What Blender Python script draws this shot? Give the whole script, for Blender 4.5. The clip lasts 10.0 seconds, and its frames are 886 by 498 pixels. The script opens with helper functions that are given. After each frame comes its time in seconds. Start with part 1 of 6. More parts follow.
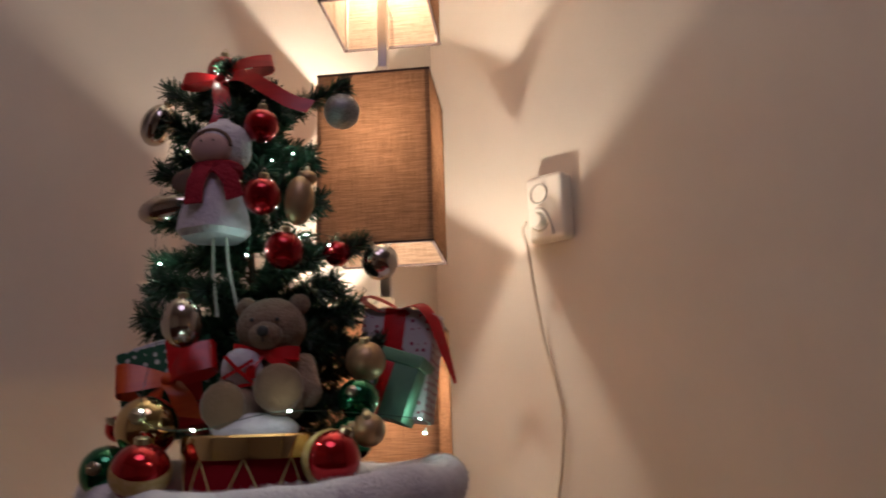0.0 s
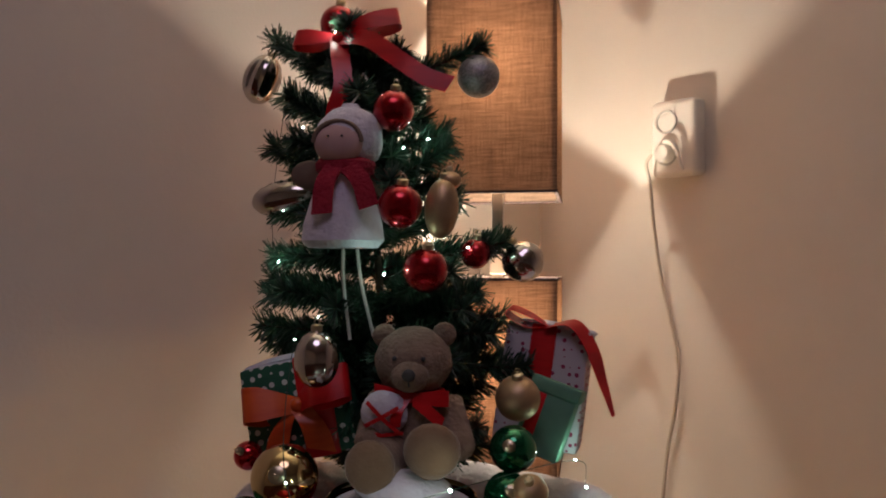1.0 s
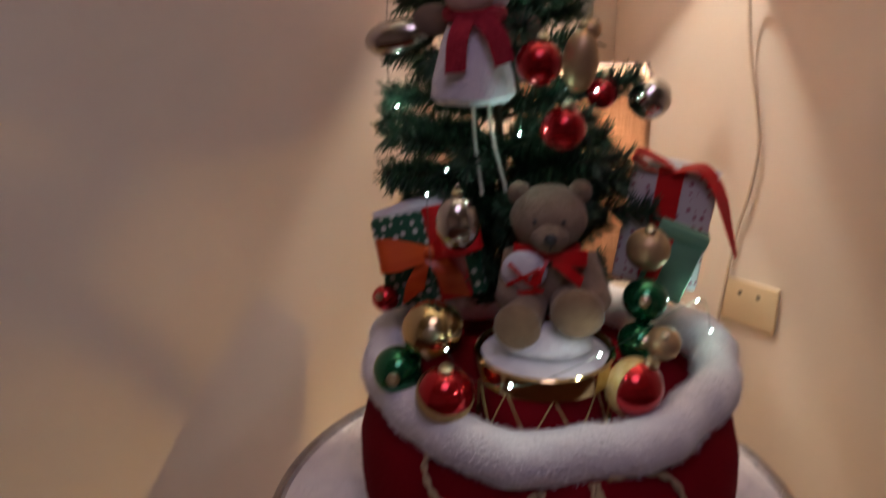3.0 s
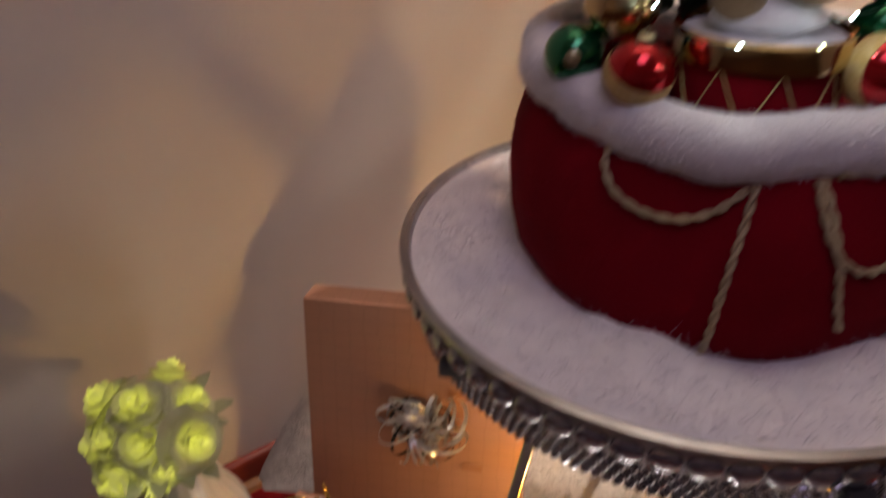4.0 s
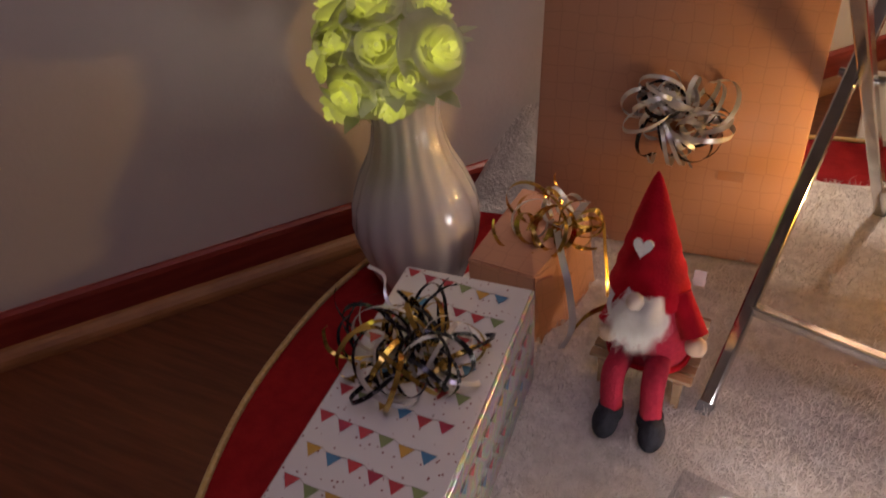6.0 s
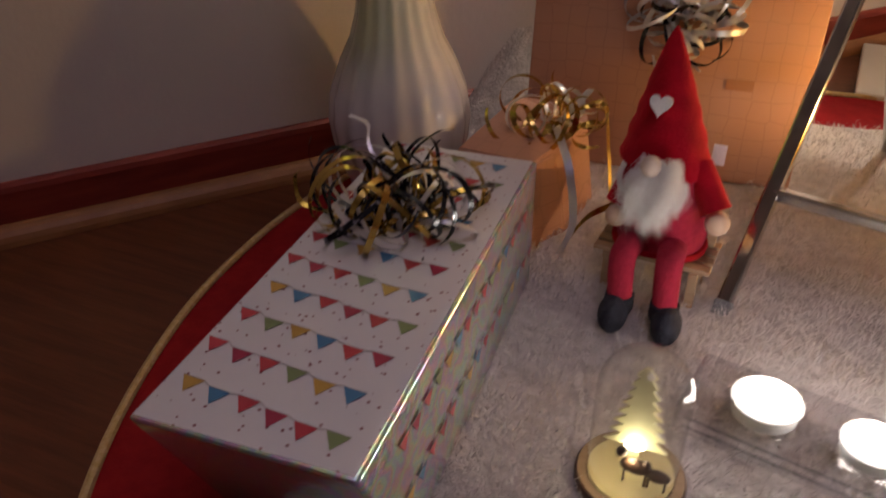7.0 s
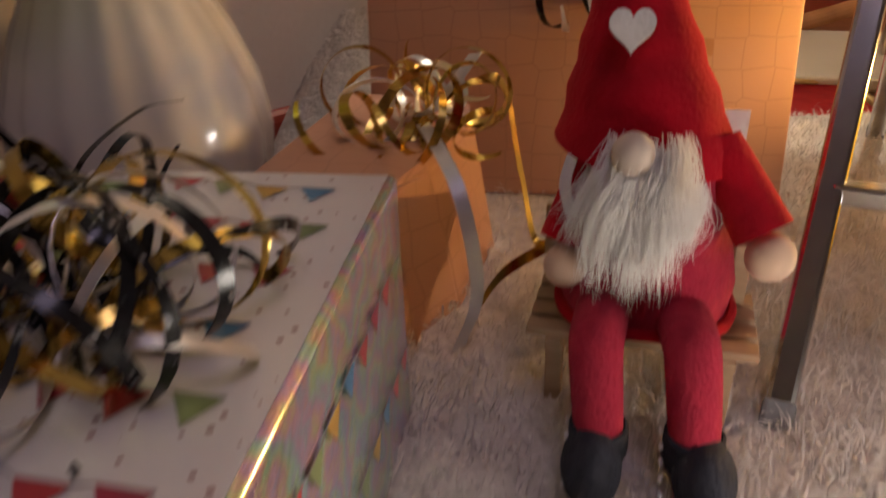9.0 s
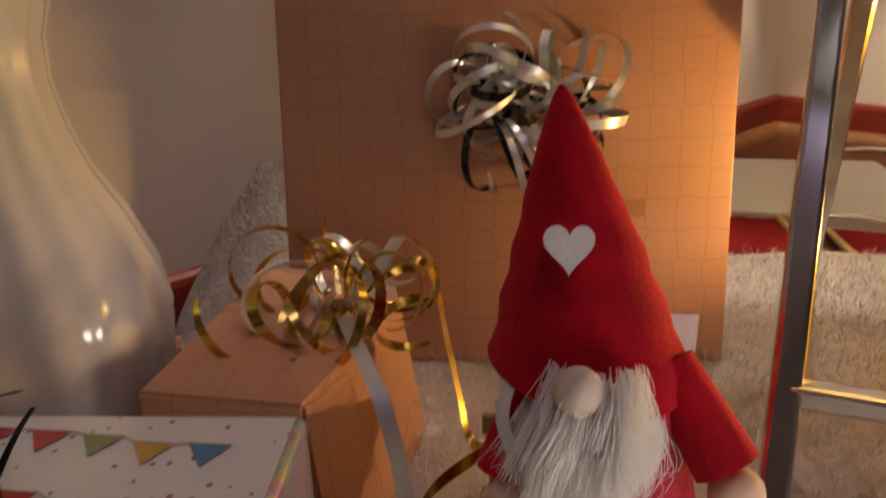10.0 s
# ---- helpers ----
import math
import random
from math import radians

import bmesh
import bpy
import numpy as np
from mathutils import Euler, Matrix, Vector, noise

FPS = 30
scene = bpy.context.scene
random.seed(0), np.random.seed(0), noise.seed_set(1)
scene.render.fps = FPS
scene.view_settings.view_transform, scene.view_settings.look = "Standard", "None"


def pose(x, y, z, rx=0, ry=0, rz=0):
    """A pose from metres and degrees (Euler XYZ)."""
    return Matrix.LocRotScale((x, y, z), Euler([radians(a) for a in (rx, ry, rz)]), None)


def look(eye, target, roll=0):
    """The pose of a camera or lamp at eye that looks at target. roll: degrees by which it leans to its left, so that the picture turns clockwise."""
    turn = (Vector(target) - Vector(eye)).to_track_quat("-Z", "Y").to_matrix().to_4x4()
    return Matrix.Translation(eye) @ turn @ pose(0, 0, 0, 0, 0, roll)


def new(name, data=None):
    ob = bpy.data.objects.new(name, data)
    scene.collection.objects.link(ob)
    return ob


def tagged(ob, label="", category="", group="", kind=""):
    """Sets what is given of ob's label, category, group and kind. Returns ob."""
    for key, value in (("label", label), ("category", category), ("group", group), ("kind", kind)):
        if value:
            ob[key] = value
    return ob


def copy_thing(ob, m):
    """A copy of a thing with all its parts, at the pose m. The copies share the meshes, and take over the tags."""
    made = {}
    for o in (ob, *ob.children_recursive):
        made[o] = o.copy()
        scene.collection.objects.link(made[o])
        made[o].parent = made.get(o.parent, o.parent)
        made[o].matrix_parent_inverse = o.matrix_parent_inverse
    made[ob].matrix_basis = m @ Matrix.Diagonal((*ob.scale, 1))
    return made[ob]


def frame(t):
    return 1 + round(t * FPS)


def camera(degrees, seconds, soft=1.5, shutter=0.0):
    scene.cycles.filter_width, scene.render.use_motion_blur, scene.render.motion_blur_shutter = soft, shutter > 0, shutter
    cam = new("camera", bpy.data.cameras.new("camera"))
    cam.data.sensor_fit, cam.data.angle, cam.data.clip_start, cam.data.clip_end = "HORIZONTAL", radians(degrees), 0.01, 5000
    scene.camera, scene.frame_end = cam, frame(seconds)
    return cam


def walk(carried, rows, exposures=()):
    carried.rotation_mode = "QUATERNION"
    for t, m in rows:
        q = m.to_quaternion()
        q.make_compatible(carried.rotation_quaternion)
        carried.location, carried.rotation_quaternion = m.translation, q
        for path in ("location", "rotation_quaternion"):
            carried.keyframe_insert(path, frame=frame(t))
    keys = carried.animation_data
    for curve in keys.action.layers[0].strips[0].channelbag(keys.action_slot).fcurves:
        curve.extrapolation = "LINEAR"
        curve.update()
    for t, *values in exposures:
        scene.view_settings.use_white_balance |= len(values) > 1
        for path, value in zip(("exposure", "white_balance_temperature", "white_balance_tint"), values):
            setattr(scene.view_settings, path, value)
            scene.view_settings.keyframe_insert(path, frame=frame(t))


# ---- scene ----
cam = camera(60.7, 10.0, soft=1.7, shutter=0.5)
PATH = [
    (0, (0.133, 0.412, 0.841), (0.033, 2.361, 1.28), -1.7),
    (0.5, (0.085, 0.437, 0.924), (-0.129, 2.405, 1.208), -1.6),
    (1, (0.03, 0.498, 1.026), (-0.231, 2.48, 1.071), 0.2),
    (1.5, (-0.003, 0.539, 1.08), (-0.239, 2.522, 0.968), 1.8),
    (2, (-0.038, 0.516, 1.155), (-0.258, 2.497, 0.993), 2.0),
    (2.2, (-0.044, 0.503, 1.161), (-0.259, 2.482, 0.967), 1.9),
    (3.3, (-0.102, 0.507, 1.136), (-0.451, 2.293, 0.307), -2.3),
    (3.5, (-0.124, 0.512, 1.101), (-0.493, 2.265, 0.211), -2.1),
    (4, (-0.18, 0.527, 0.982), (-0.606, 2.184, -0.054), -0.7),
    (4.5, (-0.233, 0.526, 0.87), (-0.706, 2.055, -0.33), 1.0),
    (5, (-0.249, 0.489, 0.8), (-0.841, 1.934, -0.45), -1.5),
    (5.5, (-0.292, 0.465, 0.711), (-1.002, 1.856, -0.538), -5.1),
    (5.7, (-0.292, 0.462, 0.697), (-1.025, 1.837, -0.557), -5.5),
    (6.8, (-0.291, 0.403, 0.493), (-1.041, 1.895, -0.608), -2.6),
    (7, (-0.309, 0.403, 0.454), (-1.0, 1.929, -0.639), -0.8),
    (7.5, (-0.333, 0.45, 0.361), (-0.989, 2.023, -0.685), -2.6),
    (8, (-0.367, 0.542, 0.304), (-0.957, 2.173, -0.691), -3.7),
    (8.5, (-0.385, 0.618, 0.26), (-0.9, 2.339, -0.619), -3.2),
    (9, (-0.397, 0.703, 0.272), (-0.792, 2.424, -0.668), -2.1),
    (9.5, (-0.407, 0.755, 0.308), (-0.692, 2.515, -0.598), -1.1),
    (10, (-0.402, 0.765, 0.303), (-0.637, 2.62, -0.409), -1.4),
]
walk(cam, [(t, look(eye, target, roll)) for t, eye, target, roll in PATH],
     exposures=((0, 0.86, 6500, 11), (2.2, 1.06, 6500, 11), (3.5, 1.34, 6550, 15), (4.5, 1.34, 6450, 18), (5.5, 1.26, 6350, 19), (7, 1.18, 6350, 17), (8, 1.30, 6500, 14), (9, 1.40, 6700, 12), (10, 1.32, 6700, 12)))

# ---- world and lights ----
world = bpy.data.worlds.new("World")
scene.world = world
world.use_nodes = True
world.node_tree.nodes["Background"].inputs[0].default_value = (0.30, 0.25, 0.26, 1)
world.node_tree.nodes["Background"].inputs[1].default_value = 0.02


def point(name, at, watts, colour, radius=0.02):
    data = bpy.data.lights.new(name, "POINT")
    data.energy, data.color, data.shadow_soft_size = watts, colour, radius
    ob = new(name, data)
    ob.location = Vector(at)
    return ob


LAMP_XY = (-0.045, 1.785)
LAMP_TURN = -3.5
SHADE_W, SHADE_H = 0.207, 0.322
SHADES = (0.684, 1.142, 1.618)
BULB_UP = 0.210
WARM = (1.0, 0.885, 0.70)
FILL = 2.7
BULB_W = 7.6
CANDLE_W = 1.5
TEA_W = 0.135
for z, share, up in zip(SHADES, (1.2, 0.82, 2.3), (0, 0, 0.04)):
    point("lamp_bulb_light", (LAMP_XY[0], LAMP_XY[1], z + BULB_UP + up), BULB_W * share, WARM, 0.009)

# ---- materials ----


def mat(name, base, rough=0.6, metal=0.0, other=None, scale=20.0, detail=4.0, bump=0.0, bump_scale=None, spread=(0.35, 0.65),
        sheen=0.0, trans=0.0, emit=None, power=0.0, coat=0.0, stretch=(1, 1, 1), ior=1.45, alpha=1.0, wave=0):
    m = bpy.data.materials.new(name)
    m.use_nodes = True
    nt = m.node_tree
    b = nt.nodes["Principled BSDF"]
    b.inputs["Base Color"].default_value = (*base, 1)
    b.inputs["Roughness"].default_value = rough
    b.inputs["Metallic"].default_value = metal
    b.inputs["Sheen Weight"].default_value = sheen
    b.inputs["Transmission Weight"].default_value = trans
    b.inputs["Coat Weight"].default_value = coat
    b.inputs["IOR"].default_value = ior
    if emit:
        b.inputs["Emission Color"].default_value = (*emit, 1)
        b.inputs["Emission Strength"].default_value = power
    tc = nt.nodes.new("ShaderNodeTexCoord")
    mp = nt.nodes.new("ShaderNodeMapping")
    mp.inputs["Scale"].default_value = stretch
    nt.links.new(tc.outputs["Object"], mp.inputs["Vector"])
    if other is not None:
        n = nt.nodes.new("ShaderNodeTexNoise")
        n.inputs["Scale"].default_value, n.inputs["Detail"].default_value = scale, detail
        nt.links.new(mp.outputs[0], n.inputs["Vector"])
        r = nt.nodes.new("ShaderNodeValToRGB")
        r.color_ramp.elements[0].position, r.color_ramp.elements[1].position = spread
        r.color_ramp.elements[0].color, r.color_ramp.elements[1].color = (*base, 1), (*other, 1)
        nt.links.new(n.outputs["Fac"], r.inputs["Fac"])
        nt.links.new(r.outputs["Color"], b.inputs["Base Color"])
    if bump:
        n2 = nt.nodes.new("ShaderNodeTexNoise")
        n2.inputs["Scale"].default_value, n2.inputs["Detail"].default_value = bump_scale or scale, 6
        nt.links.new(mp.outputs[0], n2.inputs["Vector"])
        bp = nt.nodes.new("ShaderNodeBump")
        bp.inputs["Strength"].default_value, bp.inputs["Distance"].default_value = min(1, bump), 0.003
        nt.links.new(n2.outputs["Fac"], bp.inputs["Height"])
        nt.links.new(bp.outputs[0], b.inputs["Normal"])
    return m


WALL = mat("wall_paint", (0.63, 0.575, 0.52), 0.85, other=(0.67, 0.615, 0.56), scale=3.0, bump=0.12, bump_scale=160)
CEIL = mat("ceiling_paint", (0.75, 0.73, 0.70), 0.9, other=(0.8, 0.78, 0.75), scale=2, bump=0.1, bump_scale=120)
LAMINATE = mat("laminate", (0.085, 0.024, 0.008), 0.38, other=(0.14, 0.043, 0.016), scale=9, stretch=(1, 12, 1), bump=0.1, bump_scale=40)
SKIRT_WOOD = mat("skirting_wood", (0.17, 0.018, 0.011), 0.45, other=(0.23, 0.032, 0.018), scale=14, stretch=(1, 1, 6), bump=0.1, bump_scale=60)
STRIP_WOOD = mat("strip_wood", (0.22, 0.088, 0.03), 0.5, other=(0.29, 0.125, 0.045), scale=20, bump=0.1)
RED_FELT = mat("red_felt", (0.42, 0.012, 0.016), 0.95, other=(0.52, 0.02, 0.022), scale=60, bump=0.3, bump_scale=400)
RED_VELVET = mat("red_velvet", (0.150, 0.0008, 0.006), 0.9, other=(0.195, 0.0012, 0.009), scale=9, bump=0.25, bump_scale=300)
RED_VELVET.node_tree.nodes["Principled BSDF"].inputs["Specular IOR Level"].default_value = 0.12
COTTON = mat("cotton", (0.72, 0.70, 0.72), 0.95, other=(0.80, 0.78, 0.79), scale=30, bump=1.0, bump_scale=45)
FUR = mat("white_fur", (0.58, 0.53, 0.50), 0.95, other=(0.74, 0.69, 0.65), scale=90, sheen=0.2, bump=1.0, bump_scale=240)
CHROME = mat("chrome", (0.62, 0.62, 0.63), 0.16, 1.0, other=(0.5, 0.5, 0.51), scale=30)
GOLD_TRIM = mat("gold_trim", (0.55, 0.38, 0.13), 0.5, 0.3, other=(0.65, 0.5, 0.25), scale=200, bump=0.5, bump_scale=500)
KRAFT = mat("copper_paper", (0.40, 0.165, 0.085), 0.42, 0.15, other=(0.46, 0.20, 0.105), scale=5, bump=0.15, bump_scale=14)
CERAMIC = mat("white_glaze", (0.66, 0.64, 0.63), 0.18, other=(0.70, 0.68, 0.67), scale=5, coat=0.4)

# ---- mesh helpers ----


def mesh_object(name, bm, material, smooth=True):
    me = bpy.data.meshes.new(name)
    bmesh.ops.recalc_face_normals(bm, faces=bm.faces)
    bm.to_mesh(me)
    bm.free()
    for m in (material if isinstance(material, (list, tuple)) else [material]):
        me.materials.append(m)
    if smooth:
        me.polygons.foreach_set("use_smooth", [True] * len(me.polygons))
        me.set_sharp_from_angle(angle=radians(40))
    return new(name, me)


def part(name, bm, material, parent, label="", smooth=True):
    ob = mesh_object(name, bm, material, smooth)
    ob.parent = parent
    if label:
        tagged(ob, label)
    return ob


ORIGIN = Vector((0, 0, 0))      # where the things that follow are set out from


def thing(name, at, label, category, group="", kind="", turn=(0, 0, 0), size=1.0):
    ob = new(name)
    ob.empty_display_size = 0.02
    ob.matrix_basis = Matrix.Translation(ORIGIN) @ pose(*at, *turn) @ Matrix.Scale(size, 4)
    return tagged(ob, label, category, group, kind)


def moved(bm, m, start=0):
    bmesh.ops.transform(bm, matrix=m, verts=list(bm.verts)[start:])
    return bm


def block(sx, sy, sz, at=(0, 0, 0), bevel=0.0, segments=2, bm=None, m=None):
    """A box of that size, centred in plan, standing on at."""
    bm = bm or bmesh.new()
    made = bmesh.ops.create_cube(bm, size=1)["verts"]
    bmesh.ops.scale(bm, vec=(sx, sy, sz), verts=made)
    bmesh.ops.translate(bm, vec=(at[0], at[1], at[2] + sz / 2), verts=made)
    if bevel:
        edges = {e for v in made for e in v.link_edges}
        made = list({v for f in bmesh.ops.bevel(bm, geom=list(edges), offset=bevel, segments=segments, affect="EDGES", profile=0.5)["faces"] for v in f.verts} | {v for v in made if v.is_valid})
    if m is not None:
        bmesh.ops.transform(bm, matrix=m, verts=made)
    return bm


def lathe(profile, n=32, bm=None, m=None, shape=None):
    """Turns (radius, height) pairs round z; shape(angle, height) scales the radius."""
    bm = bm or bmesh.new()
    rings = []
    for r, z in profile:
        if r < 1e-6:
            rings.append([bm.verts.new((0, 0, z))])
            continue
        ring = []
        for i in range(n):
            a = 2 * math.pi * i / n
            k = shape(a, z) if shape else 1
            ring.append(bm.verts.new((r * k * math.cos(a), r * k * math.sin(a), z)))
        rings.append(ring)
    for a, b in zip(rings, rings[1:]):
        for i in range(n):
            j = (i + 1) % n
            if len(a) == 1 and len(b) == 1:
                continue
            if len(a) == 1:
                bm.faces.new((a[0], b[i], b[j]))
            elif len(b) == 1:
                bm.faces.new((a[i], a[j], b[0]))
            else:
                bm.faces.new((a[i], a[j], b[j], b[i]))
    if m is not None:
        bmesh.ops.transform(bm, matrix=m, verts=[v for ring in rings for v in ring])
    return bm


def ball(r, at=(0, 0, 0), scale=(1, 1, 1), bm=None, n=20, lump=0.0, freq=20.0, turn=None):
    bm = bm or bmesh.new()
    made = bmesh.ops.create_uvsphere(bm, u_segments=n, v_segments=max(6, n * 2 // 3), radius=r)["verts"]
    for v in made:
        if lump:
            v.co *= 1 + lump * noise.noise(v.co * freq + Vector(at) * 37)
        v.co = Vector((v.co.x * scale[0], v.co.y * scale[1], v.co.z * scale[2]))
        if turn is not None:
            v.co = turn @ v.co
        v.co += Vector(at)
    return bm


def tube(points, r, n=8, bm=None, closed=False, taper=None, cap=True):
    """A round bar along the points."""
    bm = bm or bmesh.new()
    pts = [Vector(p) for p in points]
    rings = []
    up = None
    for i, p in enumerate(pts):
        d = (pts[(i + 1) % len(pts)] - pts[i - 1]) if closed else (pts[min(i + 1, len(pts) - 1)] - pts[max(i - 1, 0)])
        d.normalize()
        if up is None:
            up = d.orthogonal().normalized()
        up = (up - d * up.dot(d))
        up = up.normalized() if up.length > 1e-6 else d.orthogonal().normalized()
        side = d.cross(up)
        rr = r * (taper(i / max(1, len(pts) - 1)) if taper else 1)
        rings.append([bm.verts.new(p + (up * math.cos(2 * math.pi * k / n) + side * math.sin(2 * math.pi * k / n)) * rr) for k in range(n)])
    pairs = list(zip(rings, rings[1:])) + ([(rings[-1], rings[0])] if closed else [])
    for a, b in pairs:
        for k in range(n):
            j = (k + 1) % n
            bm.faces.new((a[k], a[j], b[j], b[k]))
    if cap and not closed:
        bm.faces.new(rings[0][::-1])
        bm.faces.new(rings[-1])
    return bm


def strip(points, widths, normals, thick=0.0006, bm=None):
    """A ribbon along the points; widths and side vectors per point."""
    bm = bm or bmesh.new()
    rows = []
    for i, p in enumerate(points):
        p = Vector(p)
        w = widths[i] if hasattr(widths, "__len__") else widths
        s = Vector(normals[i] if isinstance(normals, list) else normals).normalized()
        d = Vector(points[min(i + 1, len(points) - 1)]) - Vector(points[max(i - 1, 0)])
        nn = d.cross(s)
        nn = nn.normalized() * thick / 2 if nn.length > 1e-9 else Vector((0, 0, thick / 2))
        rows.append([bm.verts.new(p + s * w / 2 + nn), bm.verts.new(p - s * w / 2 + nn), bm.verts.new(p - s * w / 2 - nn), bm.verts.new(p + s * w / 2 - nn)])
    for a, b in zip(rows, rows[1:]):
        for k in range(4):
            j = (k + 1) % 4
            bm.faces.new((a[k], a[j], b[j], b[k]))
    bm.faces.new(rows[0])
    bm.faces.new(rows[-1][::-1])
    return bm


def smooth_path(points, n=8):
    """A smooth line through the points."""
    p = [Vector(q) for q in points]
    p = [p[0] * 2 - p[1]] + p + [p[-1] * 2 - p[-2]]
    out = []
    for i in range(1, len(p) - 2):
        for k in range(n):
            t = k / n
            a, b, c, d = p[i - 1], p[i], p[i + 1], p[i + 2]
            out.append(0.5 * ((2 * b) + (c - a) * t + (2 * a - 5 * b + 4 * c - d) * t * t + (3 * b - a - 3 * c + d) * t ** 3))
    return out + [p[-2]]


# ---- the room ----
CORNER = Vector((0.0245, 2.192, 0))
ALONG = Vector((0.635, 0.772, 0)).normalized()      # along the first wall towards the corner
INTO = Vector((0.772, -0.635, 0)).normalized()      # out of the first wall, along the second one
ROOM = Matrix.Translation(CORNER) @ Matrix(((INTO.x, -ALONG.x, 0, 0), (INTO.y, -ALONG.y, 0, 0), (0, 0, 1, 0), (0, 0, 0, 1)))
LONG, DEEP, HIGH = 4.2, 4.6, 2.5
wall_w = tagged(mesh_object("wall_west", moved(block(0.12, LONG + 0.12, HIGH, (-0.06, LONG / 2 - 0.06, 0)), ROOM), WALL, False), "beige painted plaster wall lit by the lamp", "wall", kind="structure")
wall_n = tagged(mesh_object("wall_north", moved(block(DEEP, 0.12, HIGH, (DEEP / 2, -0.06, 0)), ROOM), WALL, False), "beige painted plaster wall with a double socket", "wall", kind="structure")
wall_s = tagged(mesh_object("wall_south", moved(block(DEEP + 0.24, 0.12, HIGH, (DEEP / 2, LONG + 0.06, 0)), ROOM), WALL, False), "plain beige painted wall closing the room", "wall", kind="structure")
wall_e = tagged(mesh_object("wall_east", moved(block(0.12, LONG, HIGH, (DEEP + 0.06, LONG / 2, 0)), ROOM), WALL, False), "plain beige painted wall closing the room", "wall", kind="structure")
tagged(mesh_object("ceiling", moved(block(DEEP + 0.24, LONG + 0.24, 0.1, (DEEP / 2, LONG / 2, HIGH)), ROOM), CEIL, False), "plain white painted ceiling", "ceiling", kind="structure")
floor = tagged(mesh_object("floor", moved(block(DEEP + 0.24, LONG + 0.24, 0.1, (DEEP / 2, LONG / 2, -0.1)), ROOM), LAMINATE, False), "reddish brown wood laminate floor", "floor", kind="structure")


def room_part(name, bm, material, parent, label=""):
    return part(name, moved(bm, ROOM), material, parent, label, False)


def skirting(name, length, m, label):
    """A tall wooden board with a rounded top and a quarter-round strip in front of its foot, along +x from the corner."""
    base = tagged(new(name), label, "skirting board", kind="structure")
    bm = bmesh.new()
    profile = [(0, 0), (0.012, 0), (0.012, 0.057), (0.010, 0.063), (0.005, 0.066), (0, 0.066)]
    a = [bm.verts.new(m @ Vector((0.0, d, z))) for d, z in profile]
    b = [bm.verts.new(m @ Vector((length, d, z))) for d, z in profile]
    for i in range(len(profile)):
        j = (i + 1) % len(profile)
        bm.faces.new((a[i], a[j], b[j], b[i]))
    bm.faces.new(a), bm.faces.new(b)
    part("board", bm, SKIRT_WOOD, base, "reddish brown board", False)
    bm = bmesh.new()
    profile = [(0.0125, 0.0005)] + [(0.0125 + 0.019 * math.cos(t * math.pi / 10), 0.0005 + 0.021 * math.sin(t * math.pi / 10)) for t in range(6)]
    a = [bm.verts.new(m @ Vector((0.0, d, z))) for d, z in profile]
    b = [bm.verts.new(m @ Vector((length, d, z))) for d, z in profile]
    for i in range(len(profile)):
        j = (i + 1) % len(profile)
        bm.faces.new((a[i], a[j], b[j], b[i]))
    bm.faces.new(a), bm.faces.new(b)
    part("quarter_round", bm, STRIP_WOOD, base, "lighter quarter-round strip", False)
    return base


skirting("baseboard_west", LONG, ROOM @ Matrix(((0, 1, 0, 0), (1, 0, 0, 0), (0, 0, 1, 0), (0, 0, 0, 1))), "reddish wooden skirting board with a lighter quarter-round strip")
skirting("baseboard_north", DEEP, ROOM, "reddish wooden skirting board with a lighter quarter-round strip")

# unseen flat ceiling lamp added as fill, over mid-room behind the camera
LAMP_AT = (1.35, 1.55)
dim = bpy.data.lights.new("fill_lamp_light", "AREA")
dim.shape, dim.size, dim.energy, dim.color = "DISK", 0.9, FILL, (0.86, 0.70, 1.0)
dim_ob = new("fill_lamp_light", dim)
dim_ob.matrix_basis = ROOM @ pose(*LAMP_AT, HIGH - 0.075)
fixture = thing("fill_lamp", tuple(ROOM @ Vector((*LAMP_AT, HIGH))), "unseen round flat white ceiling lamp added as fill", "ceiling lamp")
part("housing", lathe([(0, -0.0), (0.47, -0.0), (0.475, -0.03), (0.46, -0.062), (0, -0.062)], 40), CEIL, fixture)


def join(pieces):
    """One mesh out of (bmesh, material index) pairs."""
    out = bmesh.new()
    for bm, index in pieces:
        for f in bm.faces:
            f.material_index = index
        me = bpy.data.meshes.new("tmp")
        bm.to_mesh(me)
        bm.free()
        out.from_mesh(me)
        bpy.data.meshes.remove(me)
    return out


# ---- floor lamp with three square linen shades ----


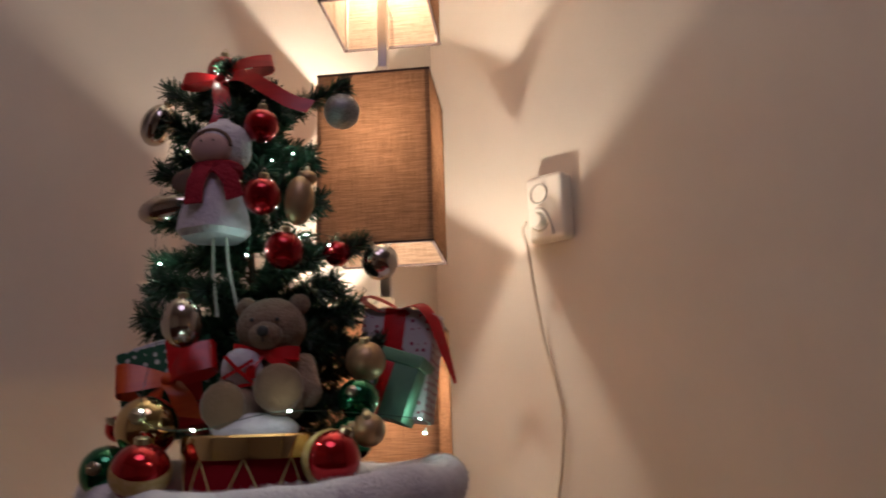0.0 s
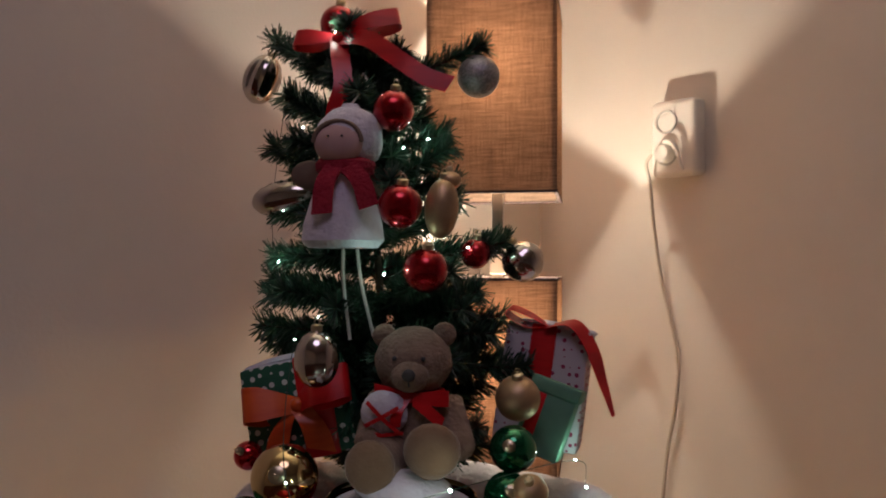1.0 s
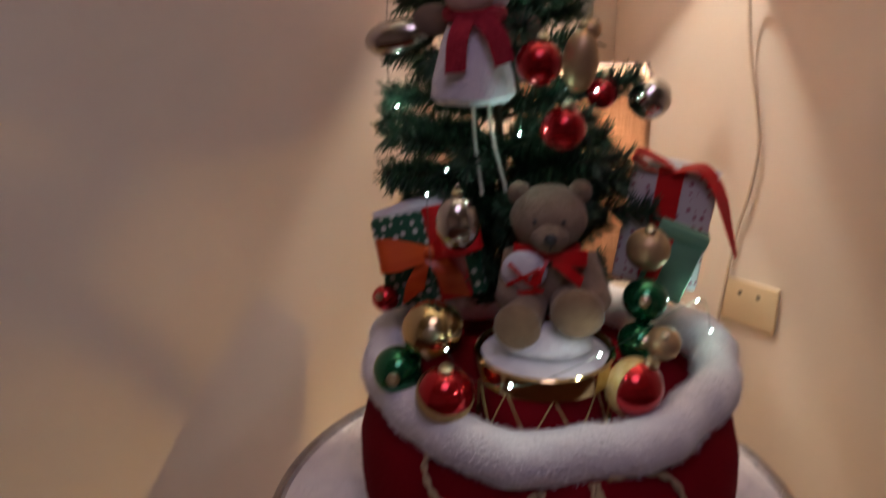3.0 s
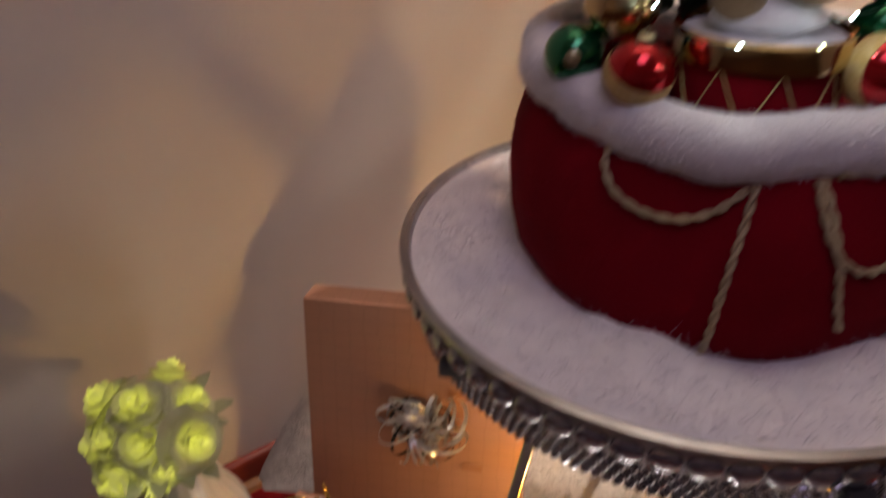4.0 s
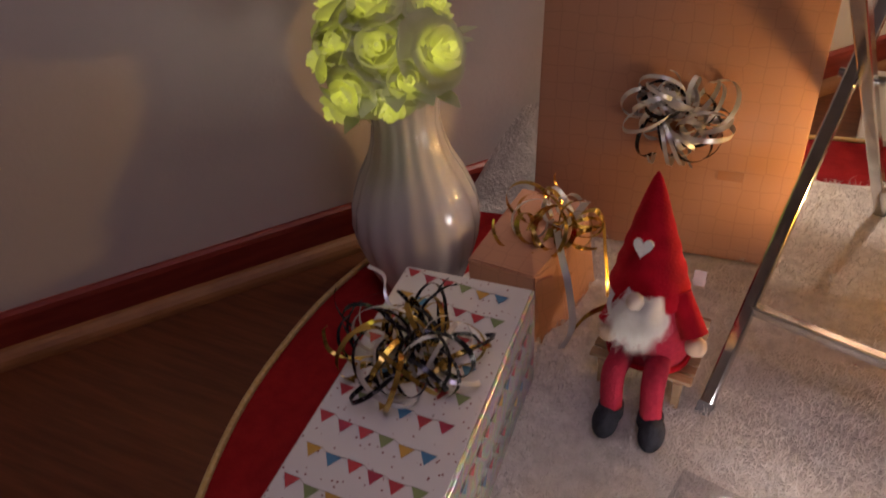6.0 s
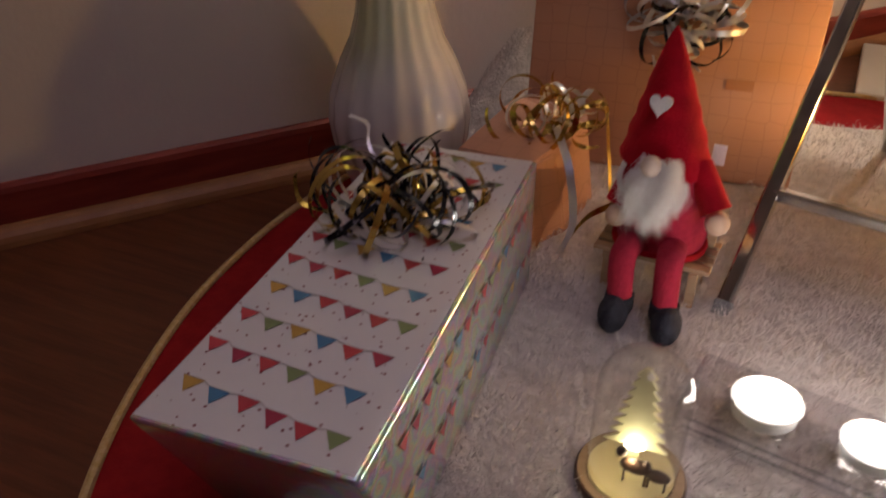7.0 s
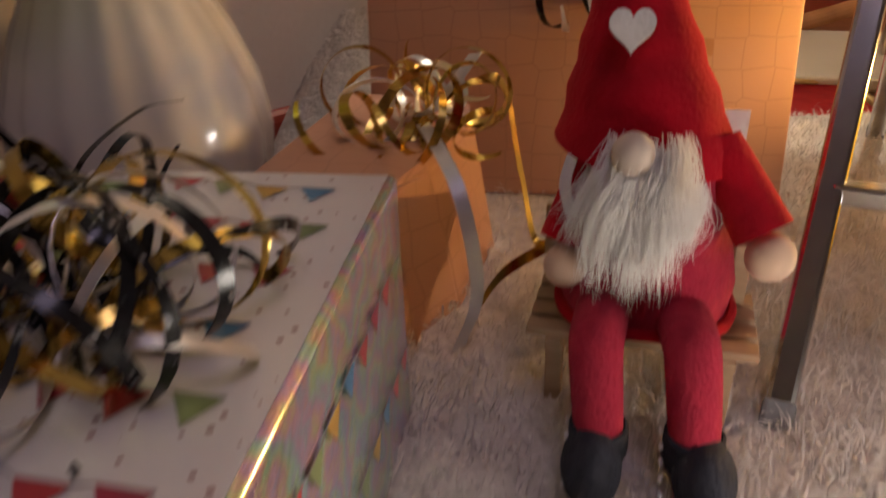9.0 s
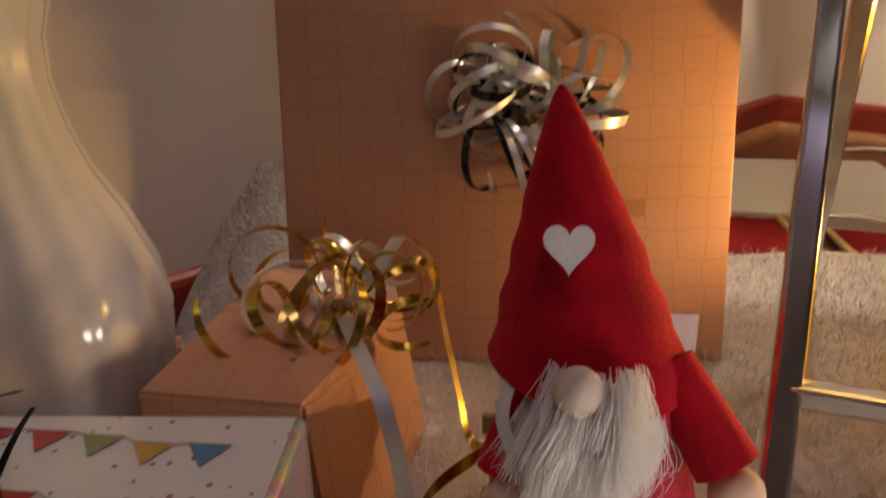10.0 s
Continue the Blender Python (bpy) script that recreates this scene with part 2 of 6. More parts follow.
def linen():
    m = bpy.data.materials.new("linen_shade")
    m.use_nodes = True
    nt = m.node_tree
    nt.nodes.remove(nt.nodes["Principled BSDF"])
    tc = nt.nodes.new("ShaderNodeTexCoord")
    cols = []
    for stretch, scale in (((1, 1, 34), 26.0), ((30, 30, 1), 26.0)):
        mp = nt.nodes.new("ShaderNodeMapping")
        mp.inputs["Scale"].default_value = stretch
        n = nt.nodes.new("ShaderNodeTexNoise")
        n.inputs["Scale"].default_value, n.inputs["Detail"].default_value = scale, 3
        nt.links.new(tc.outputs["Object"], mp.inputs[0])
        nt.links.new(mp.outputs[0], n.inputs["Vector"])
        cols.append(n)
    mix = nt.nodes.new("ShaderNodeMix")
    mix.inputs["Factor"].default_value = 0.35
    nt.links.new(cols[0].outputs["Fac"], mix.inputs["A"])
    nt.links.new(cols[1].outputs["Fac"], mix.inputs["B"])
    r = nt.nodes.new("ShaderNodeValToRGB")
    r.color_ramp.elements[0].position, r.color_ramp.elements[1].position = 0.36, 0.62
    r.color_ramp.elements[0].color, r.color_ramp.elements[1].color = (0.19, 0.125, 0.088, 1), (0.40, 0.275, 0.198, 1)
    nt.links.new(mix.outputs["Result"], r.inputs["Fac"])
    d, t, add = (nt.nodes.new("ShaderNodeBsdf" + k) for k in ("Diffuse", "Translucent", "Diffuse"))
    ms = nt.nodes.new("ShaderNodeMixShader")
    ms.inputs[0].default_value = 0.48
    nt.nodes.remove(add)
    nt.links.new(r.outputs[0], d.inputs["Color"])
    nt.links.new(r.outputs[0], t.inputs["Color"])
    nt.links.new(d.outputs[0], ms.inputs[1])
    nt.links.new(t.outputs[0], ms.inputs[2])
    nt.links.new(ms.outputs[0], nt.nodes["Material Output"].inputs[0])
    return m


LINEN = linen()
LINING = mat("shade_lining", (0.80, 0.74, 0.62), 0.9, other=(0.84, 0.78, 0.66), scale=40)
BLACK_EDGE = mat("dark_binding", (0.05, 0.03, 0.028), 0.8, other=(0.08, 0.05, 0.045), scale=60)
STEEL = mat("brushed_steel", (0.55, 0.53, 0.50), 0.3, 1.0, other=(0.48, 0.46, 0.44), scale=30, stretch=(20, 20, 1))
WHITE_METAL = mat("white_plate", (0.68, 0.68, 0.64), 0.35, other=(0.62, 0.62, 0.58), scale=6)
BULB = mat("opal_bulb", (0.9, 0.85, 0.75), 0.4, emit=WARM, power=3.0)

lamp = thing("floor_lamp", (*LAMP_XY, 0), "floor lamp with three square brown linen shades, lit", "floor lamp", turn=(0, 0, LAMP_TURN))
part("base_plate", block(0.262, 0.262, 0.016, (0, 0, 0.0005), 0.004), WHITE_METAL, lamp, "pale square base plate", False)
for za, zb in ((0.0165, SHADES[0] + 0.10), (SHADES[0] + SHADE_H - 0.03, SHADES[1] + 0.10), (SHADES[1] + SHADE_H - 0.03, SHADES[2] + 0.10)):
    part("pole", block(0.019, 0.019, zb - za, (0, 0, za), 0.002), STEEL, lamp, "square brushed steel pole", False)
for z in SHADES:
    h, t = SHADE_W / 2, 0.0035
    bm = bmesh.new()
    corners = [[bm.verts.new((sx * q, sy * q, zz)) for sx, sy in ((1, 1), (-1, 1), (-1, -1), (1, -1))] for q in (h, h - t) for zz in (z, z + SHADE_H)]
    for k in range(4):
        j = (k + 1) % 4
        bm.faces.new((corners[0][k], corners[0][j], corners[1][j], corners[1][k]))
        bm.faces.new((corners[2][j], corners[2][k], corners[3][k], corners[3][j]))
        bm.faces.new((corners[0][j], corners[0][k], corners[2][k], corners[2][j]))
        bm.faces.new((corners[1][k], corners[1][j], corners[3][j], corners[3][k]))
    shade = part("shade", bm, LINEN, lamp, "brown woven linen shade", False)
    for zz in (z - 0.0015, z + SHADE_H - 0.0025):
        bm = bmesh.new()
        for k in range(4):
            block(SHADE_W + 0.0015, 0.005, 0.004, (0, h - 0.0018, zz), bm=bm, m=pose(0, 0, 0, 0, 0, 90 * k))
        part("binding", bm, BLACK_EDGE, shade, "dark edge binding", False)
    for sx, sy in ((1, 1), (-1, 1), (-1, -1), (1, -1)):
        part("frame_wire", tube([(sx * (h - 0.007), sy * (h - 0.007), z + 0.002), (sx * (h - 0.007), sy * (h - 0.007), z + SHADE_H - 0.002)], 0.0026, 6), STEEL, shade)
    bm = bmesh.new()
    for k in range(2):
        tube([(-h + 0.005, 0, z + 0.07), (h - 0.005, 0, z + 0.07)], 0.0018, 6, bm)
        moved(bm, pose(0, 0, 0, 0, 0, 90))
    part("spider", bm, STEEL, shade)
    part("socket_holder", lathe([(0, z + 0.10), (0.018, z + 0.10), (0.018, z + 0.15), (0, z + 0.15)], 16), WHITE_METAL, lamp)
    sleeve = block(0.026, 0.026, 0.05, (0, 0, z + SHADE_H + 0.006), 0.002)
    for sx in (-1, 1):
        part("harp", tube(smooth_path([(sx * 0.010, 0, z + 0.12), (sx * 0.042, 0, z + 0.17), (sx * 0.044, 0, z + 0.24), (sx * 0.008, 0, z + SHADE_H - 0.028)]), 0.0012, 6), STEEL, lamp)
    part("sleeve", sleeve, WHITE_METAL, lamp, "pale collar on the pole", False)
    tube_bm = tube([(-0.014, -0.012, z + SHADE_H + 0.05), (-0.024, -0.012, z + SHADE_H + 0.04), (-0.027, -0.012, z + SHADE_H + 0.012)], 0.0018, 6)
    part("switch_chain", tube_bm, STEEL, lamp)

# ---- double wall socket with plug and cord on the second wall ----
SOCKET_W = mat("socket_plastic", (0.78, 0.75, 0.70), 0.35, other=(0.74, 0.71, 0.66), scale=12)
OUTLET_M = mat("outlet_plastic", (0.50, 0.48, 0.45), 0.4, other=(0.46, 0.44, 0.41), scale=12)
CORD_M = mat("cord_plastic", (0.52, 0.45, 0.38), 0.5, other=(0.48, 0.41, 0.34), scale=60)
DARK = mat("dark_plastic", (0.03, 0.03, 0.03), 0.5, other=(0.05, 0.05, 0.05), scale=40)


def on_north(x, out, z):
    return ROOM @ Vector((x, out, z))


NX = 0.350
sock = thing("wall_socket", tuple(on_north(NX, 0, 1.266)), "white double wall socket with a plug", "socket", turn=(0, 0, math.degrees(math.atan2(INTO.y, INTO.x))))
# the local axes: x along the wall, -y out of the wall
part("body", block(0.094, 0.042, 0.142, (0, -0.0215, -0.071), 0.012, 4), SOCKET_W, sock, "rounded white housing")
for zz, nm in ((0.030, "outlet"), (-0.030, "outlet")):
    ring = lathe([(0.0, -0.010), (0.017, -0.010), (0.0185, 0.0015), (0.0215, 0.0025), (0.0225, 0.0)], 28, m=pose(-0.012, -0.0432, zz, 90))
    out = part(nm, ring, OUTLET_M, sock, "grey-white round outlet")
    for sx in (-0.0095, 0.0095):
        part("contact_hole", lathe([(0, -0.0085), (0.0026, -0.0085), (0.0026, -0.0096), (0, -0.0096)], 10, m=pose(-0.012 + sx, -0.0432, zz, 90)), DARK, out)
plug = thing("plug", tuple(sock.matrix_basis @ Vector((-0.012, -0.0335, -0.030))), "pale round plug in the wall socket", "plug", turn=(0, 0, math.degrees(math.atan2(INTO.y, INTO.x))))
part("plug_body", lathe([(0, 0), (0.0168, 0.0), (0.0168, 0.022), (0.014, 0.030), (0, 0.032)], 24, m=pose(0, 0, 0, 90)), SOCKET_W, plug)
side_grip = tube(smooth_path([(0.008, -0.034, 0.020), (0.022, -0.030, 0.016), (0.031, -0.022, -0.006), (0.035, -0.016, -0.034)]), 0.0042, 8)
part("strain_relief", side_grip, SOCKET_W, plug)


def north_path(points):
    return smooth_path([on_north(*p) for p in points])


NC = NX - 0.012
cord = tagged(mesh_object("power_cord", tube(north_path([(NC - 0.012, 0.075, 1.232), (NC - 0.026, 0.07, 1.216), (NC - 0.03, 0.05, 1.18), (NC - 0.034, 0.03, 1.10), (NC - 0.024, 0.02, 1.0), (NC - 0.002, 0.015, 0.90), (NC + 0.006, 0.012, 0.84), (NC - 0.003, 0.012, 0.75), (NC - 0.02, 0.012, 0.66), (NC - 0.04, 0.014, 0.45), (NC - 0.06, 0.02, 0.2), (NC - 0.09, 0.045, 0.03), (NC - 0.16, 0.07, 0.006), (NC - 0.21, 0.12, 0.006)]), 0.0032, 8), CORD_M), "thin beige power cord hanging from the socket", "cord")

# ---- blank double wall plate lower on the second wall ----
PLATE_M = mat("beige_plastic", (0.60, 0.50, 0.34), 0.4, other=(0.56, 0.46, 0.31), scale=12)
plate = thing("wall_plate", tuple(on_north(0.360, 0, 0.530)), "beige double wall plate with screw holes", "wall plate", turn=(0, 0, math.degrees(math.atan2(INTO.y, INTO.x))))
part("cover", block(0.112, 0.011, 0.09, (0, -0.006, -0.045), 0.003, 3), PLATE_M, plate)
for sx in (-0.020, 0.018):
    part("screw_hole", lathe([(0, 0), (0.0045, 0), (0.0045, 0.0012), (0, 0.0016)], 14, m=pose(sx, -0.0112, 0.020, 90)), DARK, plate, "dark screw hole")

# ---- tree skirt on the floor ----
SKIRT_C, SKIRT_R, FUR_R = Vector((-0.09, 0.97, 0)), 0.697, 0.563


def ring_sheet(r0, r1, z, amp, gap, n=160, rows=14, seed=0.0, ragged=0.0):
    """A ring of cloth with soft waves and a slit; gap is a pair of angles left open."""
    bm = bmesh.new()
    a0, a1 = gap
    grid = []
    for j in range(rows + 1):
        line = []
        for i in range(n + 1):
            a = a1 + (2 * math.pi - (a1 - a0)) * i / n
            r = r0 + (r1 - r0) * j / rows
            if ragged and j == rows:
                r += ragged * noise.noise(Vector((math.cos(a) * 9, math.sin(a) * 9, seed)))
            p = Vector((r * math.cos(a), r * math.sin(a), 0))
            zz = z + amp * (0.5 + 0.5 * noise.noise(p * 7 + Vector((seed, 0, 0)))) * (1 if r1 - r0 < 0.01 else min(1, (j + 0.3) / rows * 2))
            line.append(bm.verts.new(SKIRT_C + p + Vector((0, 0, zz))))
        grid.append(line)
    for a, b in zip(grid, grid[1:]):
        for i in range(n):
            bm.faces.new((a[i], a[i + 1], b[i + 1], b[i]))
    return bm, grid


SLIT = (radians(88.4), radians(92.0))
skirt = thing("tree_skirt", (0, 0, 0), "round red felt tree skirt with gold trim", "tree skirt")
bm, grid = ring_sheet(0.05, SKIRT_R, 0.006, 0.006, SLIT, seed=3.0)
edge = [v.co.copy() for v in grid[-1]]
left_edge = [row[0].co.copy() for row in grid]
right_edge = [row[-1].co.copy() for row in grid]
geo = bmesh.ops.solidify(bm, geom=bm.faces[:], thickness=0.002)
part("red_cloth", bm, RED_FELT, skirt, "red felt cloth")
part("gold_piping", tube([p + Vector((0, 0, 0.002)) for p in edge], 0.0042, 8), GOLD_TRIM, skirt, "beige gold piped edge")
for e in (left_edge, right_edge):
    part("gold_piping", tube([p + Vector((0, 0, 0.002)) for p in e[3:]], 0.0042, 8), GOLD_TRIM, skirt, "beige gold piped edge")

# white fur blanket over the middle of the skirt
fur = thing("fur_blanket", (0, 0, 0), "white faux fur blanket spread under the stand", "blanket")


def fur_height(x, y):
    p = Vector((x, y, 0))
    z = 0.017 + 0.006 * noise.noise(p * 9) + 0.003 * noise.noise(p * 28)
    for ax, ay, bx, by, w in ((-0.46, 0.93, -0.38, 0.965, 0.010), (-0.30, 1.24, -0.06, 1.30, 0.014), (-0.25, 1.14, -0.05, 1.17, 0.012), (-0.36, 0.66, -0.2, 0.72, 0.010)):
        d = Vector((bx - ax, by - ay))
        q = Vector((x - ax, y - ay))
        s = max(0, min(1, q.dot(d) / d.length_squared))
        dist = (q - d * s).length
        z -= 0.006 * math.exp(-(dist / w) ** 2)
    return z


bm = bmesh.new()
grid = []
for j in range(90):
    r = 0.02 + (FUR_R - 0.02) * j / 89
    line = []
    for i in range(220):
        a = 2 * math.pi * i / 220
        rr = r * (1 + 0.025 * noise.noise(Vector((math.cos(a) * 5, math.sin(a) * 5, 7))) * (j / 89))
        x, y = SKIRT_C.x + rr * math.cos(a), SKIRT_C.y + rr * math.sin(a)
        line.append(bm.verts.new((x, y, 0.009 if j == 89 else fur_height(x, y))))
    grid.append(line)
for a, b in zip(grid, grid[1:]):
    for i in range(220):
        k = (i + 1) % 220
        bm.faces.new((a[i], a[k], b[k], b[i]))
bm.faces.new(grid[0])
part("backing", bm, FUR, fur)


def blades(count, place, length, width, rnd, lean=0.6):
    """Many short bent fibres as one mesh; place() gives a root and a direction."""
    verts, faces = [], []
    for _ in range(count):
        root, up = place(rnd)
        side = Vector((rnd.uniform(-1, 1), rnd.uniform(-1, 1), rnd.uniform(-1, 1))).cross(up)
        if side.length < 1e-4:
            continue
        side = side.normalized()
        bend = up.cross(side) * rnd.uniform(0.2, lean) + side * rnd.uniform(-0.4, 0.4)
        ln = length * rnd.uniform(0.6, 1.3)
        mid = root + (up * 0.6 + bend * 0.35) * ln
        tip = root + (up * 0.8 + bend * 1.1) * ln
        k = len(verts)
        verts += [root - side * width, root + side * width, mid + side * width * 0.8, mid - side * width * 0.8, tip]
        faces += [(k, k + 1, k + 2, k + 3), (k + 3, k + 2, k + 4)]
    me = bpy.data.meshes.new("fibres")
    me.from_pydata([tuple(v) for v in verts], [], faces)
    return me


def fibre_object(name, me, material, parent):
    me.materials.append(material)
    ob = new(name, me)
    ob.parent = parent
    ob["kind"] = "stuff"
    return ob


FIBRE = mat("fur_fibre", (0.62, 0.57, 0.54), 0.9, other=(0.76, 0.71, 0.68), scale=60)
rnd = random.Random(5)


def fur_place(r):
    while True:
        x, y = r.uniform(-0.58, 0.12), r.uniform(0.55, 1.52)
        if (x - SKIRT_C.x) ** 2 + (y - SKIRT_C.y) ** 2 < (FUR_R - 0.005) ** 2:
            if y > 1.12 and r.random() < 0.5:
                continue
            return Vector((x, y, fur_height(x, y) - 0.001)), Vector((r.uniform(-0.6, 0.6), r.uniform(-0.6, 0.6), 0.9)).normalized()


fibre_object("fur_nap", blades(64000, fur_place, 0.0115, 0.00045, rnd, 1.2), FIBRE, fur)

# the far edge of the blanket is pushed up against the wall
bm = bmesh.new()
grid = []
for j in range(15):
    v = j / 14
    line = []
    for i in range(49):
        u = i / 48 * 0.46
        tall = 0.136 * max(0.0, min(1.0, (u + 0.004) / 0.10)) ** 0.8 * (1 - 0.35 * max(0.0, (u - 0.25) / 0.21))
        p = ROOM @ Vector((0.017 + 0.085 * v ** 1.7 * min(1, u / 0.1 + 0.25) + 0.006 * noise.noise(Vector((u * 22, v * 3, 1))), 1.152 - u, 0))
        line.append(bm.verts.new((p.x, p.y, 0.010 + tall * (1 - v) ** 1.15 + 0.004 * noise.noise(Vector((u * 30, v * 5, 4))) * (1 - v))))
    grid.append(line)
for a, b in zip(grid, grid[1:]):
    for i in range(48):
        bm.faces.new((a[i], a[i + 1], b[i + 1], b[i]))
bmesh.ops.solidify(bm, geom=bm.faces[:], thickness=0.005)
part("raised_edge", bm, FUR, fur, "white blanket edge bunched up against the wall")

# ---- folding chrome stand with a round crystal tray ----
STAND_W = Vector((0.967, -0.254, 0)).normalized()
stand = thing("folding_stand", (0, 0, 0), "folding chrome stand with two crossed frames", "stand")
SPAN = 0.35
A0, A1 = Vector((-0.304, 1.020, 0.014)), Vector((-0.188, 1.405, 0.572))
B0, B1 = Vector((-0.163, 1.463, 0.014)), Vector((-0.315, 1.016, 0.562))


def square_bar(a, b, w=0.0140, d=0.0140):
    a, b = Vector(a), Vector(b)
    z = (b - a).normalized()
    x = (STAND_W - z * STAND_W.dot(z)).normalized() if abs(STAND_W.dot(z)) < 0.9 else Vector((0, 0, 1)).cross(z).normalized()
    y = z.cross(x)
    m = Matrix(((x.x, y.x, z.x, a.x), (x.y, y.y, z.y, a.y), (x.z, y.z, z.z, a.z), (0, 0, 0, 1)))
    return block(w, d, (b - a).length, (0, 0, 0), 0.0025, 2, m=m)


RUBBER = mat("grey_rubber", (0.16, 0.16, 0.17), 0.7, other=(0.2, 0.2, 0.21), scale=60)
for k in range(2):
    off = STAND_W * (SPAN * k)
    inset = STAND_W * (0.019 * (1 if k == 0 else -1))
    leg = part("leg", square_bar(A0 + off, A1 + off), CHROME, stand, "square chrome leg", False)
    part("foot_cap", square_bar(A0 + off - (A1 - A0).normalized() * 0.004, A0 + off + (A1 - A0).normalized() * 0.012, 0.0158, 0.0158), RUBBER, leg, "grey foot cap", False)
    leg = part("leg", square_bar(B0 + off + inset, B1 + off + inset), CHROME, stand, "square chrome leg", False)
    part("foot_cap", square_bar(B0 + off + inset - (B1 - B0).normalized() * 0.004, B0 + off + inset + (B1 - B0).normalized() * 0.012, 0.0158, 0.0158), RUBBER, leg, "grey foot cap", False)
    part("bracket", block(0.022, 0.022, 0.016, tuple(B1 + off + inset + Vector((0, 0, -0.004))), 0.003), DARK, stand, "dark hinge bracket", False)
    mid = A0.lerp(A1, 0.535) + off
    rod = tube([mid - STAND_W * 0.012, mid + STAND_W * 0.03 * (1 if k == 0 else -1)], 0.005, 10)
    part("pivot_pin", rod, CHROME, stand)
q = A0.lerp(A1, 0.175)
part("cross_bar", square_bar(q, q + STAND_W * SPAN, 0.012, 0.012), CHROME, stand, "chrome cross bar", False)
q = B0.lerp(B1, 0.15) + STAND_W * 0.019
part("cross_bar", square_bar(q, q + STAND_W * (SPAN - 0.038), 0.012, 0.012), CHROME, stand, "chrome cross bar", False)
part("cross_bar", square_bar(A1 - Vector((0, 0, 0.008)), A1 + STAND_W * SPAN - Vector((0, 0, 0.008)), 0.012, 0.012), CHROME, stand, "chrome cross bar", False)

SACK_C = Vector((-0.088, 1.233, 0))
TRAY_C, TRAY_R, TRAY_Z = Vector((-0.100, 1.200, 0)), 0.283, 0.577
tray = thing("crystal_tray", (TRAY_C.x, TRAY_C.y, TRAY_Z), "round silver tray with a crystal bead rim", "tray")
SILVER = mat("dull_silver", (0.40, 0.39, 0.41), 0.32, 1.0, other=(0.30, 0.29, 0.31), scale=18)
CRYSTAL = mat("crystal", (0.42, 0.42, 0.46), 0.07, 0.75, other=(0.26, 0.26, 0.30), scale=40, coat=0.6)
part("plate", lathe([(0, -0.014), (TRAY_R - 0.018, -0.014), (TRAY_R - 0.012, 0.012), (0, 0.012)], 96), SILVER, tray)
part("rim", lathe([(TRAY_R - 0.022, -0.036), (TRAY_R - 0.016, -0.036), (TRAY_R + 0.001, 0.028), (TRAY_R - 0.001, 0.033), (TRAY_R - 0.005, 0.033), (TRAY_R - 0.0065, 0.028), (TRAY_R - 0.022, -0.036)], 128), SILVER, tray, "thin silver rim band")
gem_bm = ball(0.0125, n=12, scale=(0.42, 1, 1))
gem_ob = mesh_object("crystal", gem_bm, CRYSTAL)
gem_mesh = gem_ob.data
bpy.data.objects.remove(gem_ob)
bead_ob = mesh_object("bead", ball(0.0042, n=8), CRYSTAL)
bead_mesh = bead_ob.data
bpy.data.objects.remove(bead_ob)
N_GEM = 68
for i in range(N_GEM):
    a = 2 * math.pi * i / N_GEM
    o = new("crystal", gem_mesh)
    o.parent = tray
    o.matrix_basis = pose((TRAY_R - 0.002) * math.cos(a), (TRAY_R - 0.002) * math.sin(a), 0.0115, 0, 0, math.degrees(a))
bm = bmesh.new()
for row, zz in enumerate((-0.007, -0.0165, -0.026, -0.0355)):
    for i in range(200):
        a = 2 * math.pi * (i + 0.5 * (row % 2)) / 200
        made = bmesh.ops.create_icosphere(bm, subdivisions=1, radius=0.0043)["verts"]
        bmesh.ops.translate(bm, vec=((TRAY_R - 0.007 + zz * 0.25) * math.cos(a), (TRAY_R - 0.007 + zz * 0.25) * math.sin(a), zz), verts=made)
beads = part("bead_trim", bm, CRYSTAL, tray, "rows of small cut beads", False)
beads["kind"] = "stuff"
bm = lathe([(TRAY_R + 0.004, 0.0285), (TRAY_R + 0.004, 0.033), (TRAY_R - 0.002, 0.0345), (TRAY_R - 0.003, 0.031)], 128)
part("edge_bead", bm, SILVER, tray, "rolled silver edge")

# cotton wool snow on the tray
bm = bmesh.new()
grid = []
for j in range(40):
    r = 0.008 + (TRAY_R - 0.012) * j / 39
    line = []
    for i in range(150):
        a = 2 * math.pi * i / 150
        x, y = r * math.cos(a), r * math.sin(a)
        p = Vector((x, y, 0))
        edge_fall = min(1, (39 - j) / 5)
        near = (p + TRAY_C - SACK_C).length
        z = 0.026 + edge_fall * (0.004 + 0.010 * math.exp(-((near - 0.24) / 0.03) ** 2) * (0.75 + 0.5 * noise.noise(p * 8)) + 0.014 * noise.noise(p * 11) + 0.008 * noise.noise(p * 30))
        line.append(bm.verts.new((x, y, z)))
    grid.append(line)
for a, b in zip(grid, grid[1:]):
    for i in range(150):
        k = (i + 1) % 150
        bm.faces.new((a[i], a[k], b[k], b[i]))
bm.faces.new(grid[0])
snow = thing("cotton_snow", (TRAY_C.x, TRAY_C.y, TRAY_Z), "white cotton wool snow round the red sack", "cotton wool")
part("sheet", bm, COTTON, snow)


